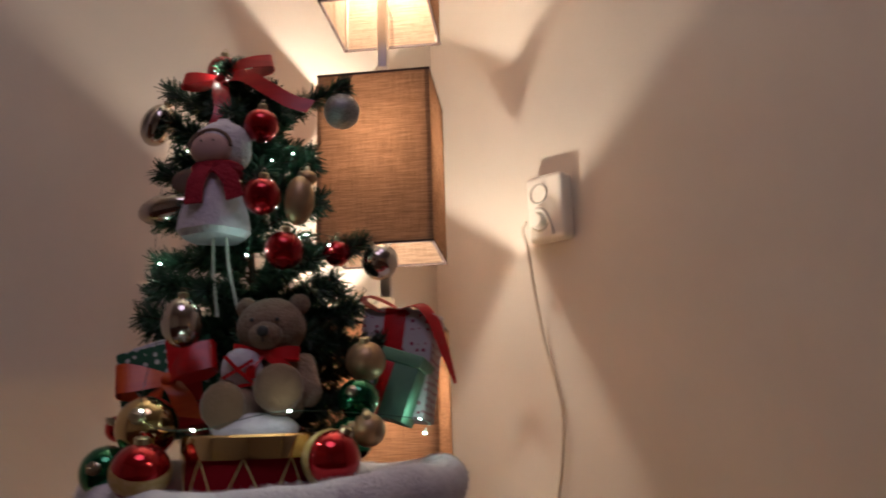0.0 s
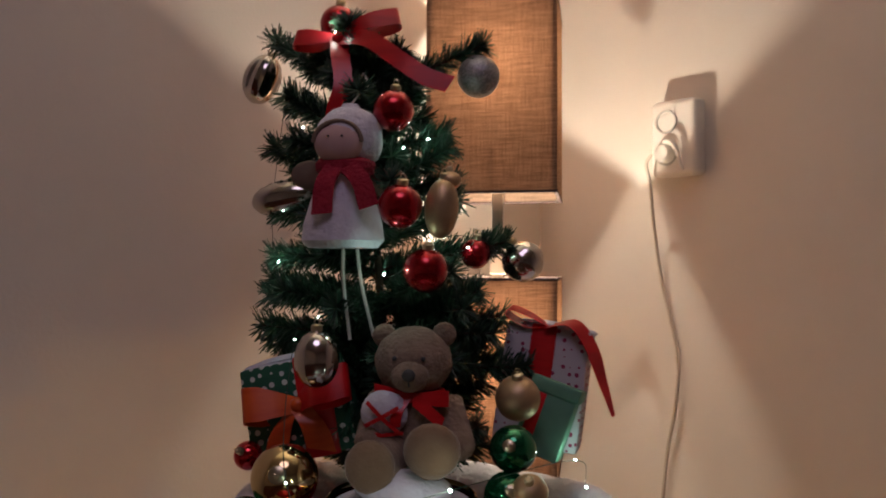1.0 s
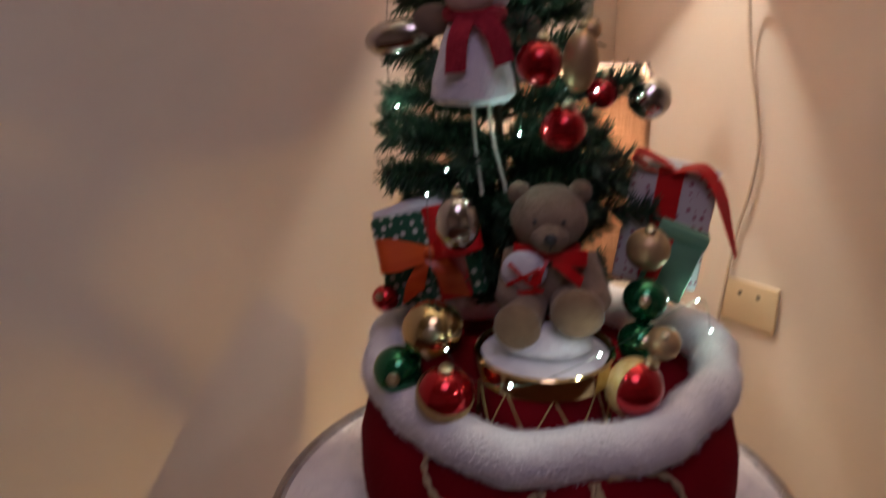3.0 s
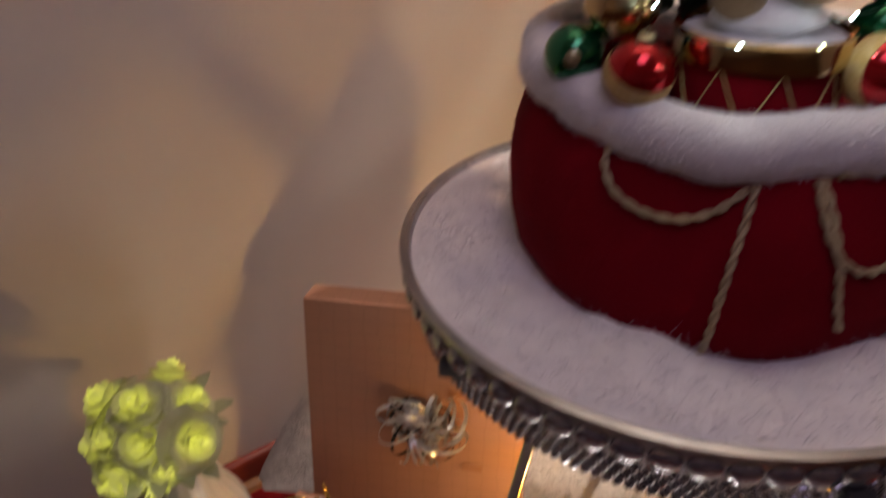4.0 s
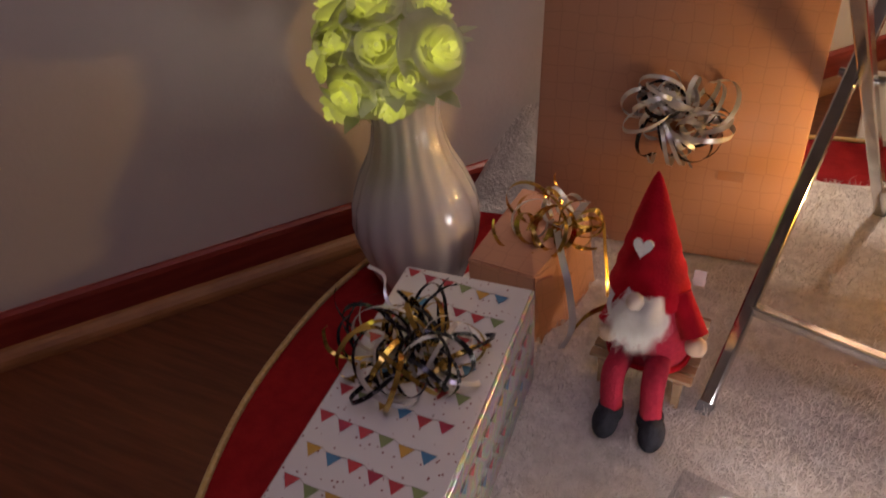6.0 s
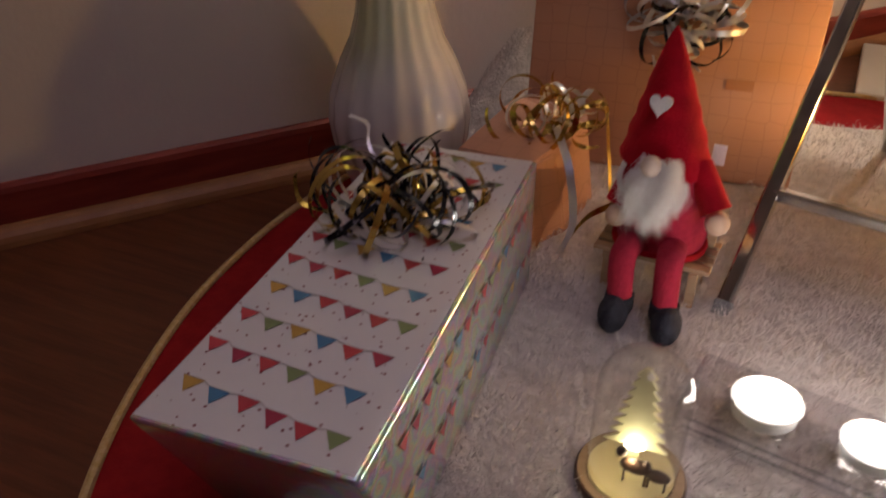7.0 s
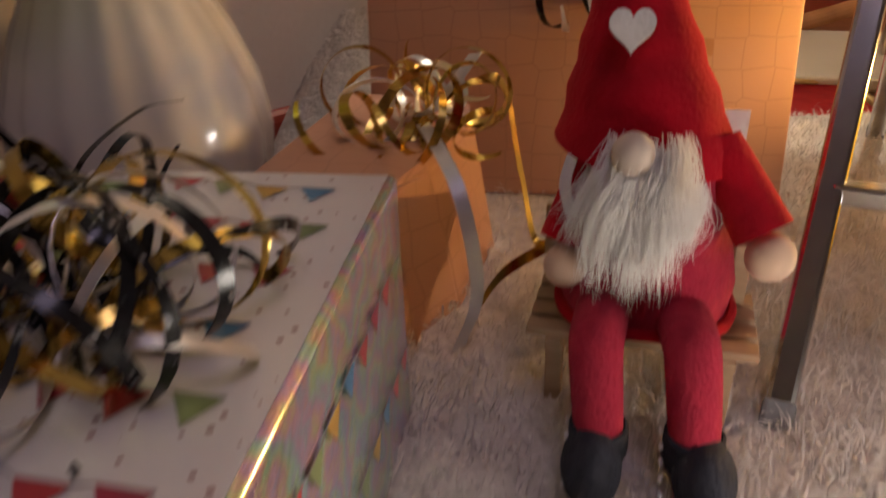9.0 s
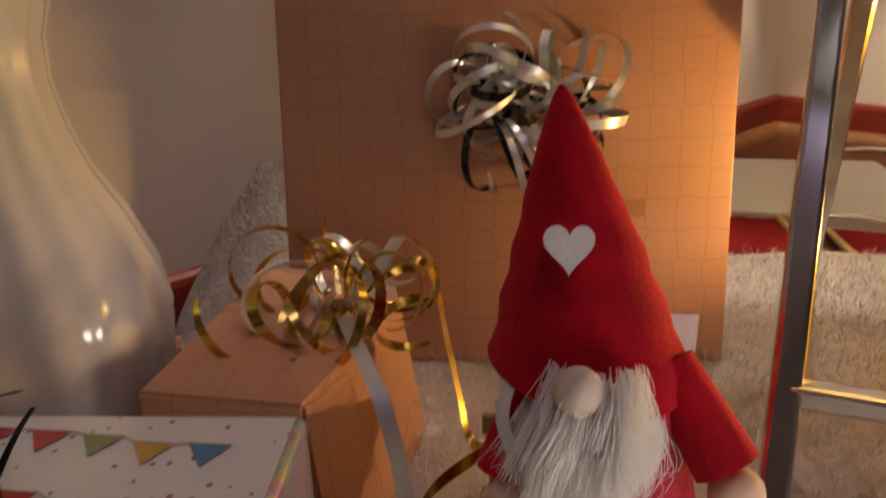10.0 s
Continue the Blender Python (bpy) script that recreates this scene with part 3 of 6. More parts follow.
def cotton_place(r):
    a, q = r.uniform(0, 2 * math.pi), (TRAY_R - 0.012) * math.sqrt(r.random())
    p = Vector((q * math.cos(a), q * math.sin(a), 0))
    near = (p + TRAY_C - SACK_C).length
    return p + Vector((0, 0, 0.028 + 0.010 * math.exp(-((near - 0.24) / 0.03) ** 2) * (0.75 + 0.5 * noise.noise(p * 8)) + 0.014 * noise.noise(p * 11) + 0.006 * noise.noise(p * 30))), Vector((r.uniform(-1, 1), r.uniform(-1, 1), 0.5)).normalized()


WISP = mat("cotton_wisp", (0.76, 0.74, 0.76), 0.95, other=(0.82, 0.8, 0.82), scale=50)
fibre_object("wisps", blades(22000, cotton_place, 0.0105, 0.00022, random.Random(8), 1.6), WISP, snow)

# ---- red velvet sack ----
sack = thing("gift_sack", (SACK_C.x, SACK_C.y, 0), "red velvet sack with white plush brim and rope", "sack")
SLUMP = 0.032       # the foot of the sack stands this far in front of its mouth
BAG_FOOT, BAG_TOP = 0.597, 0.752


def slump(z):
    return -SLUMP * max(0.0, min(1.0, (BAG_TOP - z) / (BAG_TOP - BAG_FOOT)))


def sack_shape(a, z):
    p = Vector((math.cos(a), math.sin(a), z * 6))
    return 1 + 0.03 * noise.noise(p * 1.7) + 0.012 * noise.noise(p * 5)


BAG = [(0, 0.598), (0.150, 0.597), (0.176, 0.602), (0.188, 0.618), (0.195, 0.645), (0.198, 0.675), (0.197, 0.705), (0.191, 0.732), (0.182, 0.752), (0.168, 0.755), (0.158, 0.738), (0.11, 0.728), (0, 0.728)]
bm = lathe(BAG, 96, shape=sack_shape)
for v in bm.verts:
    v.co.y += slump(v.co.z)
part("bag", bm, RED_VELVET, sack, "deep red velvet bag")


def brim_line(wob):
    """Radius and height of the brim's core in the direction wob."""
    r = 0.172 + 0.008 * noise.noise(wob * 2.2) + 0.004 * noise.noise(wob * 6)
    z = 0.771 + 0.006 * noise.noise(wob * 1.8 + Vector((4, 0, 0))) + 0.005 * math.cos(2 * math.atan2(wob.y, wob.x) + 0.4) - 0.005 * max(0, -wob.y) ** 6
    return r, z


bm = bmesh.new()
rings = []
for i in range(160):
    a = 2 * math.pi * i / 160
    wob = Vector((math.cos(a), math.sin(a), 0))
    r, zc = brim_line(wob)
    rr = 0.0235 + 0.003 * noise.noise(wob * 4 + Vector((0, 3, 0)))
    ring = []
    for k in range(20):
        b = 2 * math.pi * k / 20
        q = rr * (1 + 0.05 * noise.noise(Vector((wob.x * 9, wob.y * 9, b * 1.3))))
        ring.append(bm.verts.new(((r + q * math.cos(b) * 0.95) * wob.x, (r + q * math.cos(b) * 0.95) * wob.y, zc + q * 1.1 * math.sin(b))))
    rings.append(ring)
for i in range(160):
    a, b = rings[i], rings[(i + 1) % 160]
    for k in range(20):
        j = (k + 1) % 20
        bm.faces.new((a[k], a[j], b[j], b[k]))
PLUSH = mat("white_plush", (0.70, 0.68, 0.72), 0.95, other=(0.78, 0.76, 0.79), scale=50, bump=0.7, bump_scale=260)
part("plush_brim", bm, PLUSH, sack, "thick white plush brim")


def brim_place(r):
    a, b = r.uniform(0, 2 * math.pi), r.uniform(0, 2 * math.pi)
    wob = Vector((math.cos(a), math.sin(a), 0))
    rr, zc = brim_line(wob)
    n = wob * math.cos(b) + Vector((0, 0, math.sin(b)))
    return wob * (rr + 0.0225 * math.cos(b)) + Vector((0, 0, zc + 0.0245 * math.sin(b))), n


fibre_object("plush_fluff", blades(16000, brim_place, 0.0045, 0.0002, random.Random(9), 1.5), WISP, sack)

ROPE = mat("beige_rope", (0.36, 0.27, 0.15), 0.75, other=(0.46, 0.36, 0.22), scale=120, bump=0.4, bump_scale=300)


def rope(points, r=0.0030):
    """Two strands twisted round each other along the points."""
    path = smooth_path(points, 10)
    bm = bmesh.new()
    total = 0
    lines = ([], [])
    for i, p in enumerate(path):
        d = (path[min(i + 1, len(path) - 1)] - path[max(i - 1, 0)]).normalized()
        s = d.cross(Vector((0, 1, 0.3))).normalized()
        u = d.cross(s)
        if i:
            total += (p - path[i - 1]).length
        for k in range(2):
            a = total / 0.0045 + math.pi * k
            lines[k].append(p + (s * math.cos(a) + u * math.sin(a)) * r * 0.55)
    for ln in lines:
        tube(ln, r * 0.62, 6, bm)
    return bm


def on_sack(x, z, lift=0.004):
    """A point of the sack's front at x and z."""
    outer = BAG[2:9]
    z = max(z, 0.604)
    r = outer[-1][0]
    for (r0, z0), (r1, z1) in zip(outer, outer[1:]):
        if z0 <= z <= z1:
            r = r0 + (r1 - r0) * (z - z0) / (z1 - z0)
    a = math.asin(max(-1, min(1, x / r)))
    r *= sack_shape(-math.pi / 2 + a, min(z, 0.75))
    return (x, -math.sqrt(max(0, r * r - x * x)) - lift + slump(z), z)


for pts in (((-0.100, 0.750), (-0.103, 0.738), (-0.094, 0.722), (-0.072, 0.714), (-0.046, 0.715), (-0.022, 0.724), (-0.002, 0.740)),
            ((0.003, 0.742), (-0.001, 0.718), (-0.006, 0.690), (-0.010, 0.660), (-0.013, 0.630), (-0.016, 0.604)),
            ((0.044, 0.748), (0.050, 0.728), (0.062, 0.704), (0.082, 0.686), (0.104, 0.685), (0.122, 0.700), (0.124, 0.720), (0.114, 0.738), (0.096, 0.748), (0.076, 0.752), (0.058, 0.750)),
            ((0.048, 0.748), (0.058, 0.722), (0.066, 0.696), (0.072, 0.664), (0.078, 0.640))):
    part("drawstring", rope([on_sack(x, z) for x, z in pts]), ROPE, sack, "twisted beige cord")

# ---- little artificial tree in the sack ----
NEEDLE = mat("pine_needle", (0.012, 0.042, 0.024), 0.55, other=(0.05, 0.11, 0.06), scale=90)
NEEDLE_B = mat("pale_needle", (0.05, 0.085, 0.06), 0.55, other=(0.10, 0.14, 0.10), scale=90)
TWIG = mat("brown_twig", (0.05, 0.032, 0.02), 0.8, other=(0.08, 0.05, 0.03), scale=60)
ORIGIN = Vector((-0.001, 0.022, 0.0))
tree = thing("christmas_tree", (0, 0, 0), "small artificial pine tree with baubles and lights", "christmas tree")
TRUNK = [Vector((-0.135, 1.275, 0.768)), Vector((-0.14, 1.278, 0.95)), Vector((-0.155, 1.282, 1.12)), Vector((-0.180, 1.290, 1.292))]
part("trunk", tube(smooth_path(TRUNK), 0.006, 8, taper=lambda t: 1 - 0.6 * t), TWIG, tree)


def trunk_at(z):
    for a, b in zip(TRUNK, TRUNK[1:]):
        if a.z <= z <= b.z:
            return a.lerp(b, (z - a.z) / (b.z - a.z))
    return TRUNK[-1].copy()


def branch(root, tip, rnd, needles=300, ln=0.021):
    """A drooping twig with needles all round it, in one mesh."""
    root, tip = Vector(root), Vector(tip)
    mid = root.lerp(tip, 0.5) + Vector((0, 0, 0.008 - 0.1 * abs(tip.z - root.z)))
    path = smooth_path([root, mid, tip], 8)
    bm = tube(path, 0.0016, 5)
    for _ in range(needles):
        s = 0.12 + 0.9 * rnd.random()
        s = min(0.999, s)
        k = s * (len(path) - 1)
        i = min(int(k), len(path) - 2)
        p = path[i].lerp(path[i + 1], k - i)
        d = (path[i + 1] - path[i]).normalized()
        o = d.orthogonal().normalized()
        o = Matrix.Rotation(rnd.uniform(0, 2 * math.pi), 3, d) @ o
        dirn = (d * rnd.uniform(0.35, 1.0) + o).normalized()
        side = dirn.cross(Vector((rnd.uniform(-1, 1), rnd.uniform(-1, 1), rnd.uniform(-1, 1)))).normalized() * 0.0009
        n = ln * rnd.uniform(0.65, 1.15)
        q = p + dirn * n
        f = bm.faces.new([bm.verts.new(v) for v in (p - side, p + side, q + side * 0.6, q - side * 0.6)])
        f.material_index = 1 if rnd.random() < 0.8 else 2
    return bm


rt = random.Random(12)
TIPS = [((-0.285, 1.34, 1.293), 1.215), ((-0.035, 1.30, 1.268), 1.205), ((-0.268, 1.29, 1.158), 1.10), ((-0.258, 1.27, 1.036), 1.02), ((-0.262, 1.265, 0.994), 0.99),
        ((-0.250, 1.245, 0.952), 0.945), ((-0.068, 1.265, 1.150), 1.10), ((-0.008, 1.28, 1.052), 1.01), ((-0.018, 1.235, 0.958), 0.94), ((-0.235, 1.24, 1.205), 1.15),
        ((-0.105, 1.25, 1.205), 1.14), ((-0.150, 1.205, 1.200), 1.15), ((-0.115, 1.195, 1.110), 1.06), ((-0.190, 1.195, 1.075), 1.03), ((-0.090, 1.205, 1.010), 0.97),
        ((-0.165, 1.185, 0.985), 0.95), ((-0.225, 1.21, 1.00), 0.97), ((-0.035, 1.24, 1.00), 0.96), ((-0.175, 1.262, 1.285), 1.24), ((-0.215, 1.295, 1.262), 1.22), ((-0.125, 1.29, 1.262), 1.22),
        ((-0.205, 1.225, 0.93), 0.91), ((-0.06, 1.20, 0.935), 0.92), ((-0.12, 1.19, 0.94), 0.91), ((0.015, 1.245, 0.925), 0.90), ((-0.045, 1.20, 0.985), 0.95)]
for tip, rz in TIPS:
    part("branch", branch(trunk_at(rz), tip, rt, 760), [TWIG, NEEDLE, NEEDLE_B], tree, smooth=False)
for k in range(38):
    z = 0.90 + 0.34 * k / 37
    a = radians(20 + 137.5 * k)
    reach = 0.092 * (1.32 - z) / 0.4 + 0.045
    if math.sin(a) < -0.75:
        reach *= 0.6
    p = trunk_at(z)
    part("branch", branch(p, p + Vector((reach * math.cos(a), reach * math.sin(a) * 0.8, 0.028)), rt, 560), [TWIG, NEEDLE, NEEDLE_B], tree, smooth=False)

for k in range(24):
    z = 0.79 + 0.12 * k / 23
    a = radians(15 + 137.5 * k)
    p = trunk_at(z)
    part("branch", branch(p, p + Vector((0.105 * math.cos(a), 0.075 * math.sin(a), 0.045)), rt, 800), [TWIG, NEEDLE, NEEDLE_B], tree, smooth=False)

LED = mat("led_glow", (0.8, 1.0, 0.95), 0.4, emit=(0.62, 1.0, 0.86), power=28.0)
LED_WARM = mat("led_glow_warm", (1.0, 0.9, 0.75), 0.4, emit=(1.0, 0.82, 0.55), power=26.0)
WIRE = mat("thin_wire", (0.02, 0.045, 0.03), 0.5, 0.0, other=(0.03, 0.06, 0.04), scale=60)
leds = thing("fairy_lights", (0, 0, 0), "string of tiny lit fairy lights on thin wire", "fairy lights")
LED_AT = [(-0.190, 1.262, 1.276), (-0.225, 1.262, 1.175), (-0.245, 1.268, 1.215), (-0.245, 1.245, 1.030), (-0.108, 1.225, 1.145), (-0.085, 1.235, 1.155), (-0.115, 1.165, 1.018), (-0.068, 1.235, 1.055), (-0.045, 1.25, 1.045),
          (-0.188, 1.20, 0.975), (-0.205, 1.18, 0.955), (-0.168, 1.05, 0.856), (-0.112, 1.026, 0.838), (-0.040, 1.062, 0.852), (0.062, 1.21, 0.842), (0.070, 1.17, 0.828)]
part("wire", tube(smooth_path(LED_AT, 6), 0.0004, 4), WIRE, leds)
for i, p in enumerate(LED_AT):
    part("led", ball(0.0014 if i in (0, 12, 13) else 0.0011, p, n=8), LED_WARM if i == 0 else LED, leds)
for p in (LED_AT[3], LED_AT[5], LED_AT[7], LED_AT[6], LED_AT[14]):
    point("fairy_light_glow", ORIGIN + Vector(p) + Vector((0, -0.006, 0.004)), 0.012, (0.62, 1.0, 0.86), 0.002)
for p in (LED_AT[12], LED_AT[13], LED_AT[0]):
    point("fairy_light_glow", ORIGIN + Vector(p) + Vector((0, -0.008, 0.006)), 0.010, (0.9, 1.0, 0.9), 0.002)

RED_GLASS = mat("red_glitter", (0.45, 0.006, 0.012), 0.22, 0.75, other=(0.33, 0.004, 0.01), scale=500, spread=(0.45, 0.55), coat=0.5)
RED_SHINE = mat("red_shine", (0.50, 0.008, 0.015), 0.08, 0.8, other=(0.46, 0.006, 0.012), scale=5, coat=0.6)
GREEN_SHINE = mat("green_shine", (0.006, 0.16, 0.06), 0.07, 0.8, other=(0.004, 0.13, 0.05), scale=5, coat=0.6)
GOLD_SHINE = mat("gold_shine", (0.62, 0.47, 0.24), 0.10, 1.0, other=(0.56, 0.42, 0.2), scale=5)
GOLD_MATT = mat("gold_matt", (0.52, 0.36, 0.20), 0.42, 0.6, other=(0.46, 0.31, 0.17), scale=90)
SILVER_SHINE = mat("silver_shine", (0.62, 0.58, 0.53), 0.14, 1.0, other=(0.52, 0.48, 0.44), scale=8)
GREY_GLIT = mat("grey_glitter", (0.30, 0.29, 0.28), 0.4, 0.55, other=(0.40, 0.39, 0.38), scale=420, spread=(0.45, 0.55), bump=0.4, bump_scale=420)
CAP = mat("cap_metal", (0.55, 0.48, 0.32), 0.3, 1.0, other=(0.45, 0.4, 0.28), scale=40)


def bauble(at, r, material, label, shape=None, tall=1.0, turn=(0, 0, 0), band=None, cap=True):
    """A hanging glass ball, or a ribbed or knobbly drop, with its cap and ring."""
    ob = thing("bauble", at, label, "bauble", "baubles", turn=turn)
    n = 40 if shape else 28
    prof = [(r * math.sin(math.pi * k / 18), -r * tall * math.cos(math.pi * k / 18)) for k in range(19)]
    prof[0], prof[-1] = (0, -r * tall), (0, r * tall)
    part("glass_body", lathe(prof, n, shape=shape), material, ob)
    if band:
        rows = [(r * 1.012 * math.sin(a), -r * tall * 1.012 * math.cos(a)) for a in [math.pi * (0.40 + 0.2 * k / 6) for k in range(7)]]
        part("glitter_band", lathe(rows, n, m=pose(0, 0, 0, *band)), GOLD_TRIM, ob, "gold glitter band")
    if cap:
        c = part("cap", lathe([(0, r * tall - 0.001), (r * 0.26, r * tall - 0.0015), (r * 0.26, r * tall + 0.004), (r * 0.2, r * tall + 0.005), (0, r * tall + 0.005)], 14), CAP, ob)
        ring = [(0.0024 * math.cos(a), 0, r * tall + 0.0072 + 0.0024 * math.sin(a)) for a in [2 * math.pi * k / 12 for k in range(12)]]
        part("hook", tube(ring, 0.0005, 5, closed=True), CAP, ob)
    return ob


def ribs(count, depth):
    return lambda a, z: 1 + depth * math.cos(count * a)


def cone_scales(a, z):
    row = round(z / 0.0062)
    return 1 + 0.10 * max(0, math.cos(9 * (a + (0.35 if row % 2 else 0)))) - 0.05 * (0.5 + 0.5 * math.cos(2 * math.pi * z / 0.0062))


for at, r in (((-0.196, 1.298, 1.297), 0.0212), ((-0.113, 1.197, 1.177), 0.0203), ((-0.099, 1.160, 1.081), 0.0205), ((-0.076, 1.168, 1.022), 0.0208), ((-0.039, 1.270, 1.039), 0.016)):
    bauble(at, r, RED_GLASS, "red glitter bauble hanging on the tree", turn=(12, 8, 0))
bauble((-0.039, 1.300, 1.234), 0.0232, GREY_GLIT, "grey glitter bauble hanging on the tree", turn=(0, -20, 0))
bauble((0.010, 1.290, 1.031), 0.0222, SILVER_SHINE, "silver bauble with swirled ribs on the tree", shape=lambda a, z: 1 + 0.035 * math.cos(9 * a + z * 130), turn=(10, -30, 0))
bauble((-0.310, 1.362, 1.254), 0.0215, SILVER_SHINE, "ribbed silver drop bauble on the tree", shape=ribs(12, 0.05), tall=1.45, turn=(0, 22, 0))
bauble((-0.240, 1.250, 1.098), 0.0185, SILVER_SHINE, "silver pine cone bauble lying on a branch", shape=cone_scales, tall=2.0, turn=(0, 80, 0))
bauble((-0.063, 1.180, 1.080), 0.0162, GOLD_MATT, "matt gold acorn bauble on the tree", tall=1.75, turn=(0, 4, 0))
bauble((-0.056, 1.186, 1.107), 0.011, GOLD_MATT, "small matt gold bauble on the tree", tall=0.8)
bauble((-0.168, 1.130, 0.943), 0.0198, SILVER_SHINE, "silver acorn bauble with a scaly cup", shape=lambda a, z: (1 + 0.05 * math.cos(16 * a) * math.cos(z * 900)) if z > 0 else 1 + 0.03 * math.cos(14 * a), tall=1.3)
ORIGIN = Vector((0.012, 0.030, -0.021))
bauble((-0.204, 1.106, 0.863), 0.0292, GOLD_SHINE, "shiny gold bauble lying in the sack", turn=(70, 20, 0))
bauble((-0.266, 1.178, 0.862), 0.0142, RED_SHINE, "small shiny red bauble in the sack", turn=(60, -20, 0))
bauble((-0.237, 1.098, 0.823), 0.0242, GREEN_SHINE, "shiny green bauble lying in the sack", turn=(80, 10, 0))
bauble((-0.186, 1.058, 0.824), 0.0262, RED_SHINE, "red bauble with a gold glitter band", band=(18, 10, 0), turn=(10, 5, 0))
bauble((-0.021, 1.080, 0.830), 0.0265, RED_SHINE, "red bauble with gold swirls in the sack", band=(70, 0, 30), turn=(0, 30, 0))
bauble((0.007, 1.120, 0.854), 0.0162, GOLD_MATT, "small matt gold bauble in the sack", turn=(40, 0, 0))
bauble((-0.008, 1.150, 0.884), 0.0212, GREEN_SHINE, "shiny green bauble lying in the sack", turn=(70, -20, 0))
bauble((-0.012, 1.135, 0.846), 0.0215, GREEN_SHINE, "dark green bauble lying in the sack", turn=(60, 20, 0))
bauble((-0.005, 1.180, 0.924), 0.0212, GOLD_MATT, "matt beige bauble on a branch", turn=(20, 0, 0))

ORIGIN = Vector((-0.001, 0.022, 0.0))

# satin bows


def satin(name, a, b):
    return mat(name, a, 0.32, other=b, scale=14, stretch=(1, 1, 6))


SATIN = satin("red_satin", (0.46, 0.005, 0.009), (0.60, 0.010, 0.014))
ORANGE = satin("orange_satin", (0.50, 0.045, 0.008), (0.62, 0.09, 0.015))


def ribbon_loop(k, tip, w, side, puff):
    k, tip = Vector(k), Vector(tip)
    d = tip - k
    up = d.cross(Vector(side)).normalized() * puff
    pts = smooth_path([k, k + d * 0.45 + up, k + d * 0.92 + up * 0.5, tip, k + d * 0.9 - up * 0.6, k + d * 0.45 - up * 0.5, k], 6)
    return strip(pts, [w * (0.45 + 0.55 * min(1, 4 * min(i / (len(pts) - 1), 1 - i / (len(pts) - 1)))) for i in range(len(pts))], Vector(side), 0.0006)


bow = thing("ribbon_bow", (0, 0, 0), "large red satin ribbon bow on the tree top", "bow")
K = Vector((-0.186, 1.262, 1.270))
part("loop", ribbon_loop(K, (-0.236, 1.266, 1.270), 0.020, (0.1, 0.35, 0.93), 0.010), SATIN, bow)
part("loop", ribbon_loop(K, (-0.120, 1.264, 1.290), 0.022, (-0.25, 0.35, 0.9), 0.012), SATIN, bow)
part("tail", strip(smooth_path([K, (-0.180, 1.246, 1.245), (-0.174, 1.236, 1.215), (-0.180, 1.232, 1.190), (-0.184, 1.234, 1.165)]), 0.020, (0.95, 0.3, 0.1)), SATIN, bow)
part("tail", strip(smooth_path([K, (-0.150, 1.238, 1.262), (-0.115, 1.222, 1.236), (-0.085, 1.216, 1.215), (-0.060, 1.216, 1.206)]), 0.019, (0.5, 0.2, 0.85)), SATIN, bow)
part("knot", ball(0.0075, K, (1.1, 0.9, 1.0), n=12, lump=0.15, freq=90), SATIN, bow)

# plush angel hanging on the tree: one plain shape
SNOWY = mat("white_fleece", (0.62, 0.60, 0.66), 0.95, other=(0.70, 0.68, 0.74), scale=60, bump=0.8, bump_scale=200)
SKIN_CLOTH = mat("pink_cloth", (0.50, 0.32, 0.30), 0.9, other=(0.54, 0.36, 0.33), scale=40)
KNIT = mat("red_knit", (0.30, 0.012, 0.03), 0.95, other=(0.38, 0.02, 0.04), scale=120, bump=0.8, bump_scale=300)
BROWN_CLOTH = mat("brown_cloth", (0.16, 0.11, 0.08), 0.95, other=(0.2, 0.14, 0.10), scale=60)
STRING = mat("string", (0.42, 0.40, 0.36), 0.9, other=(0.5, 0.47, 0.43), scale=90)
ax, ay = -0.150, 1.152
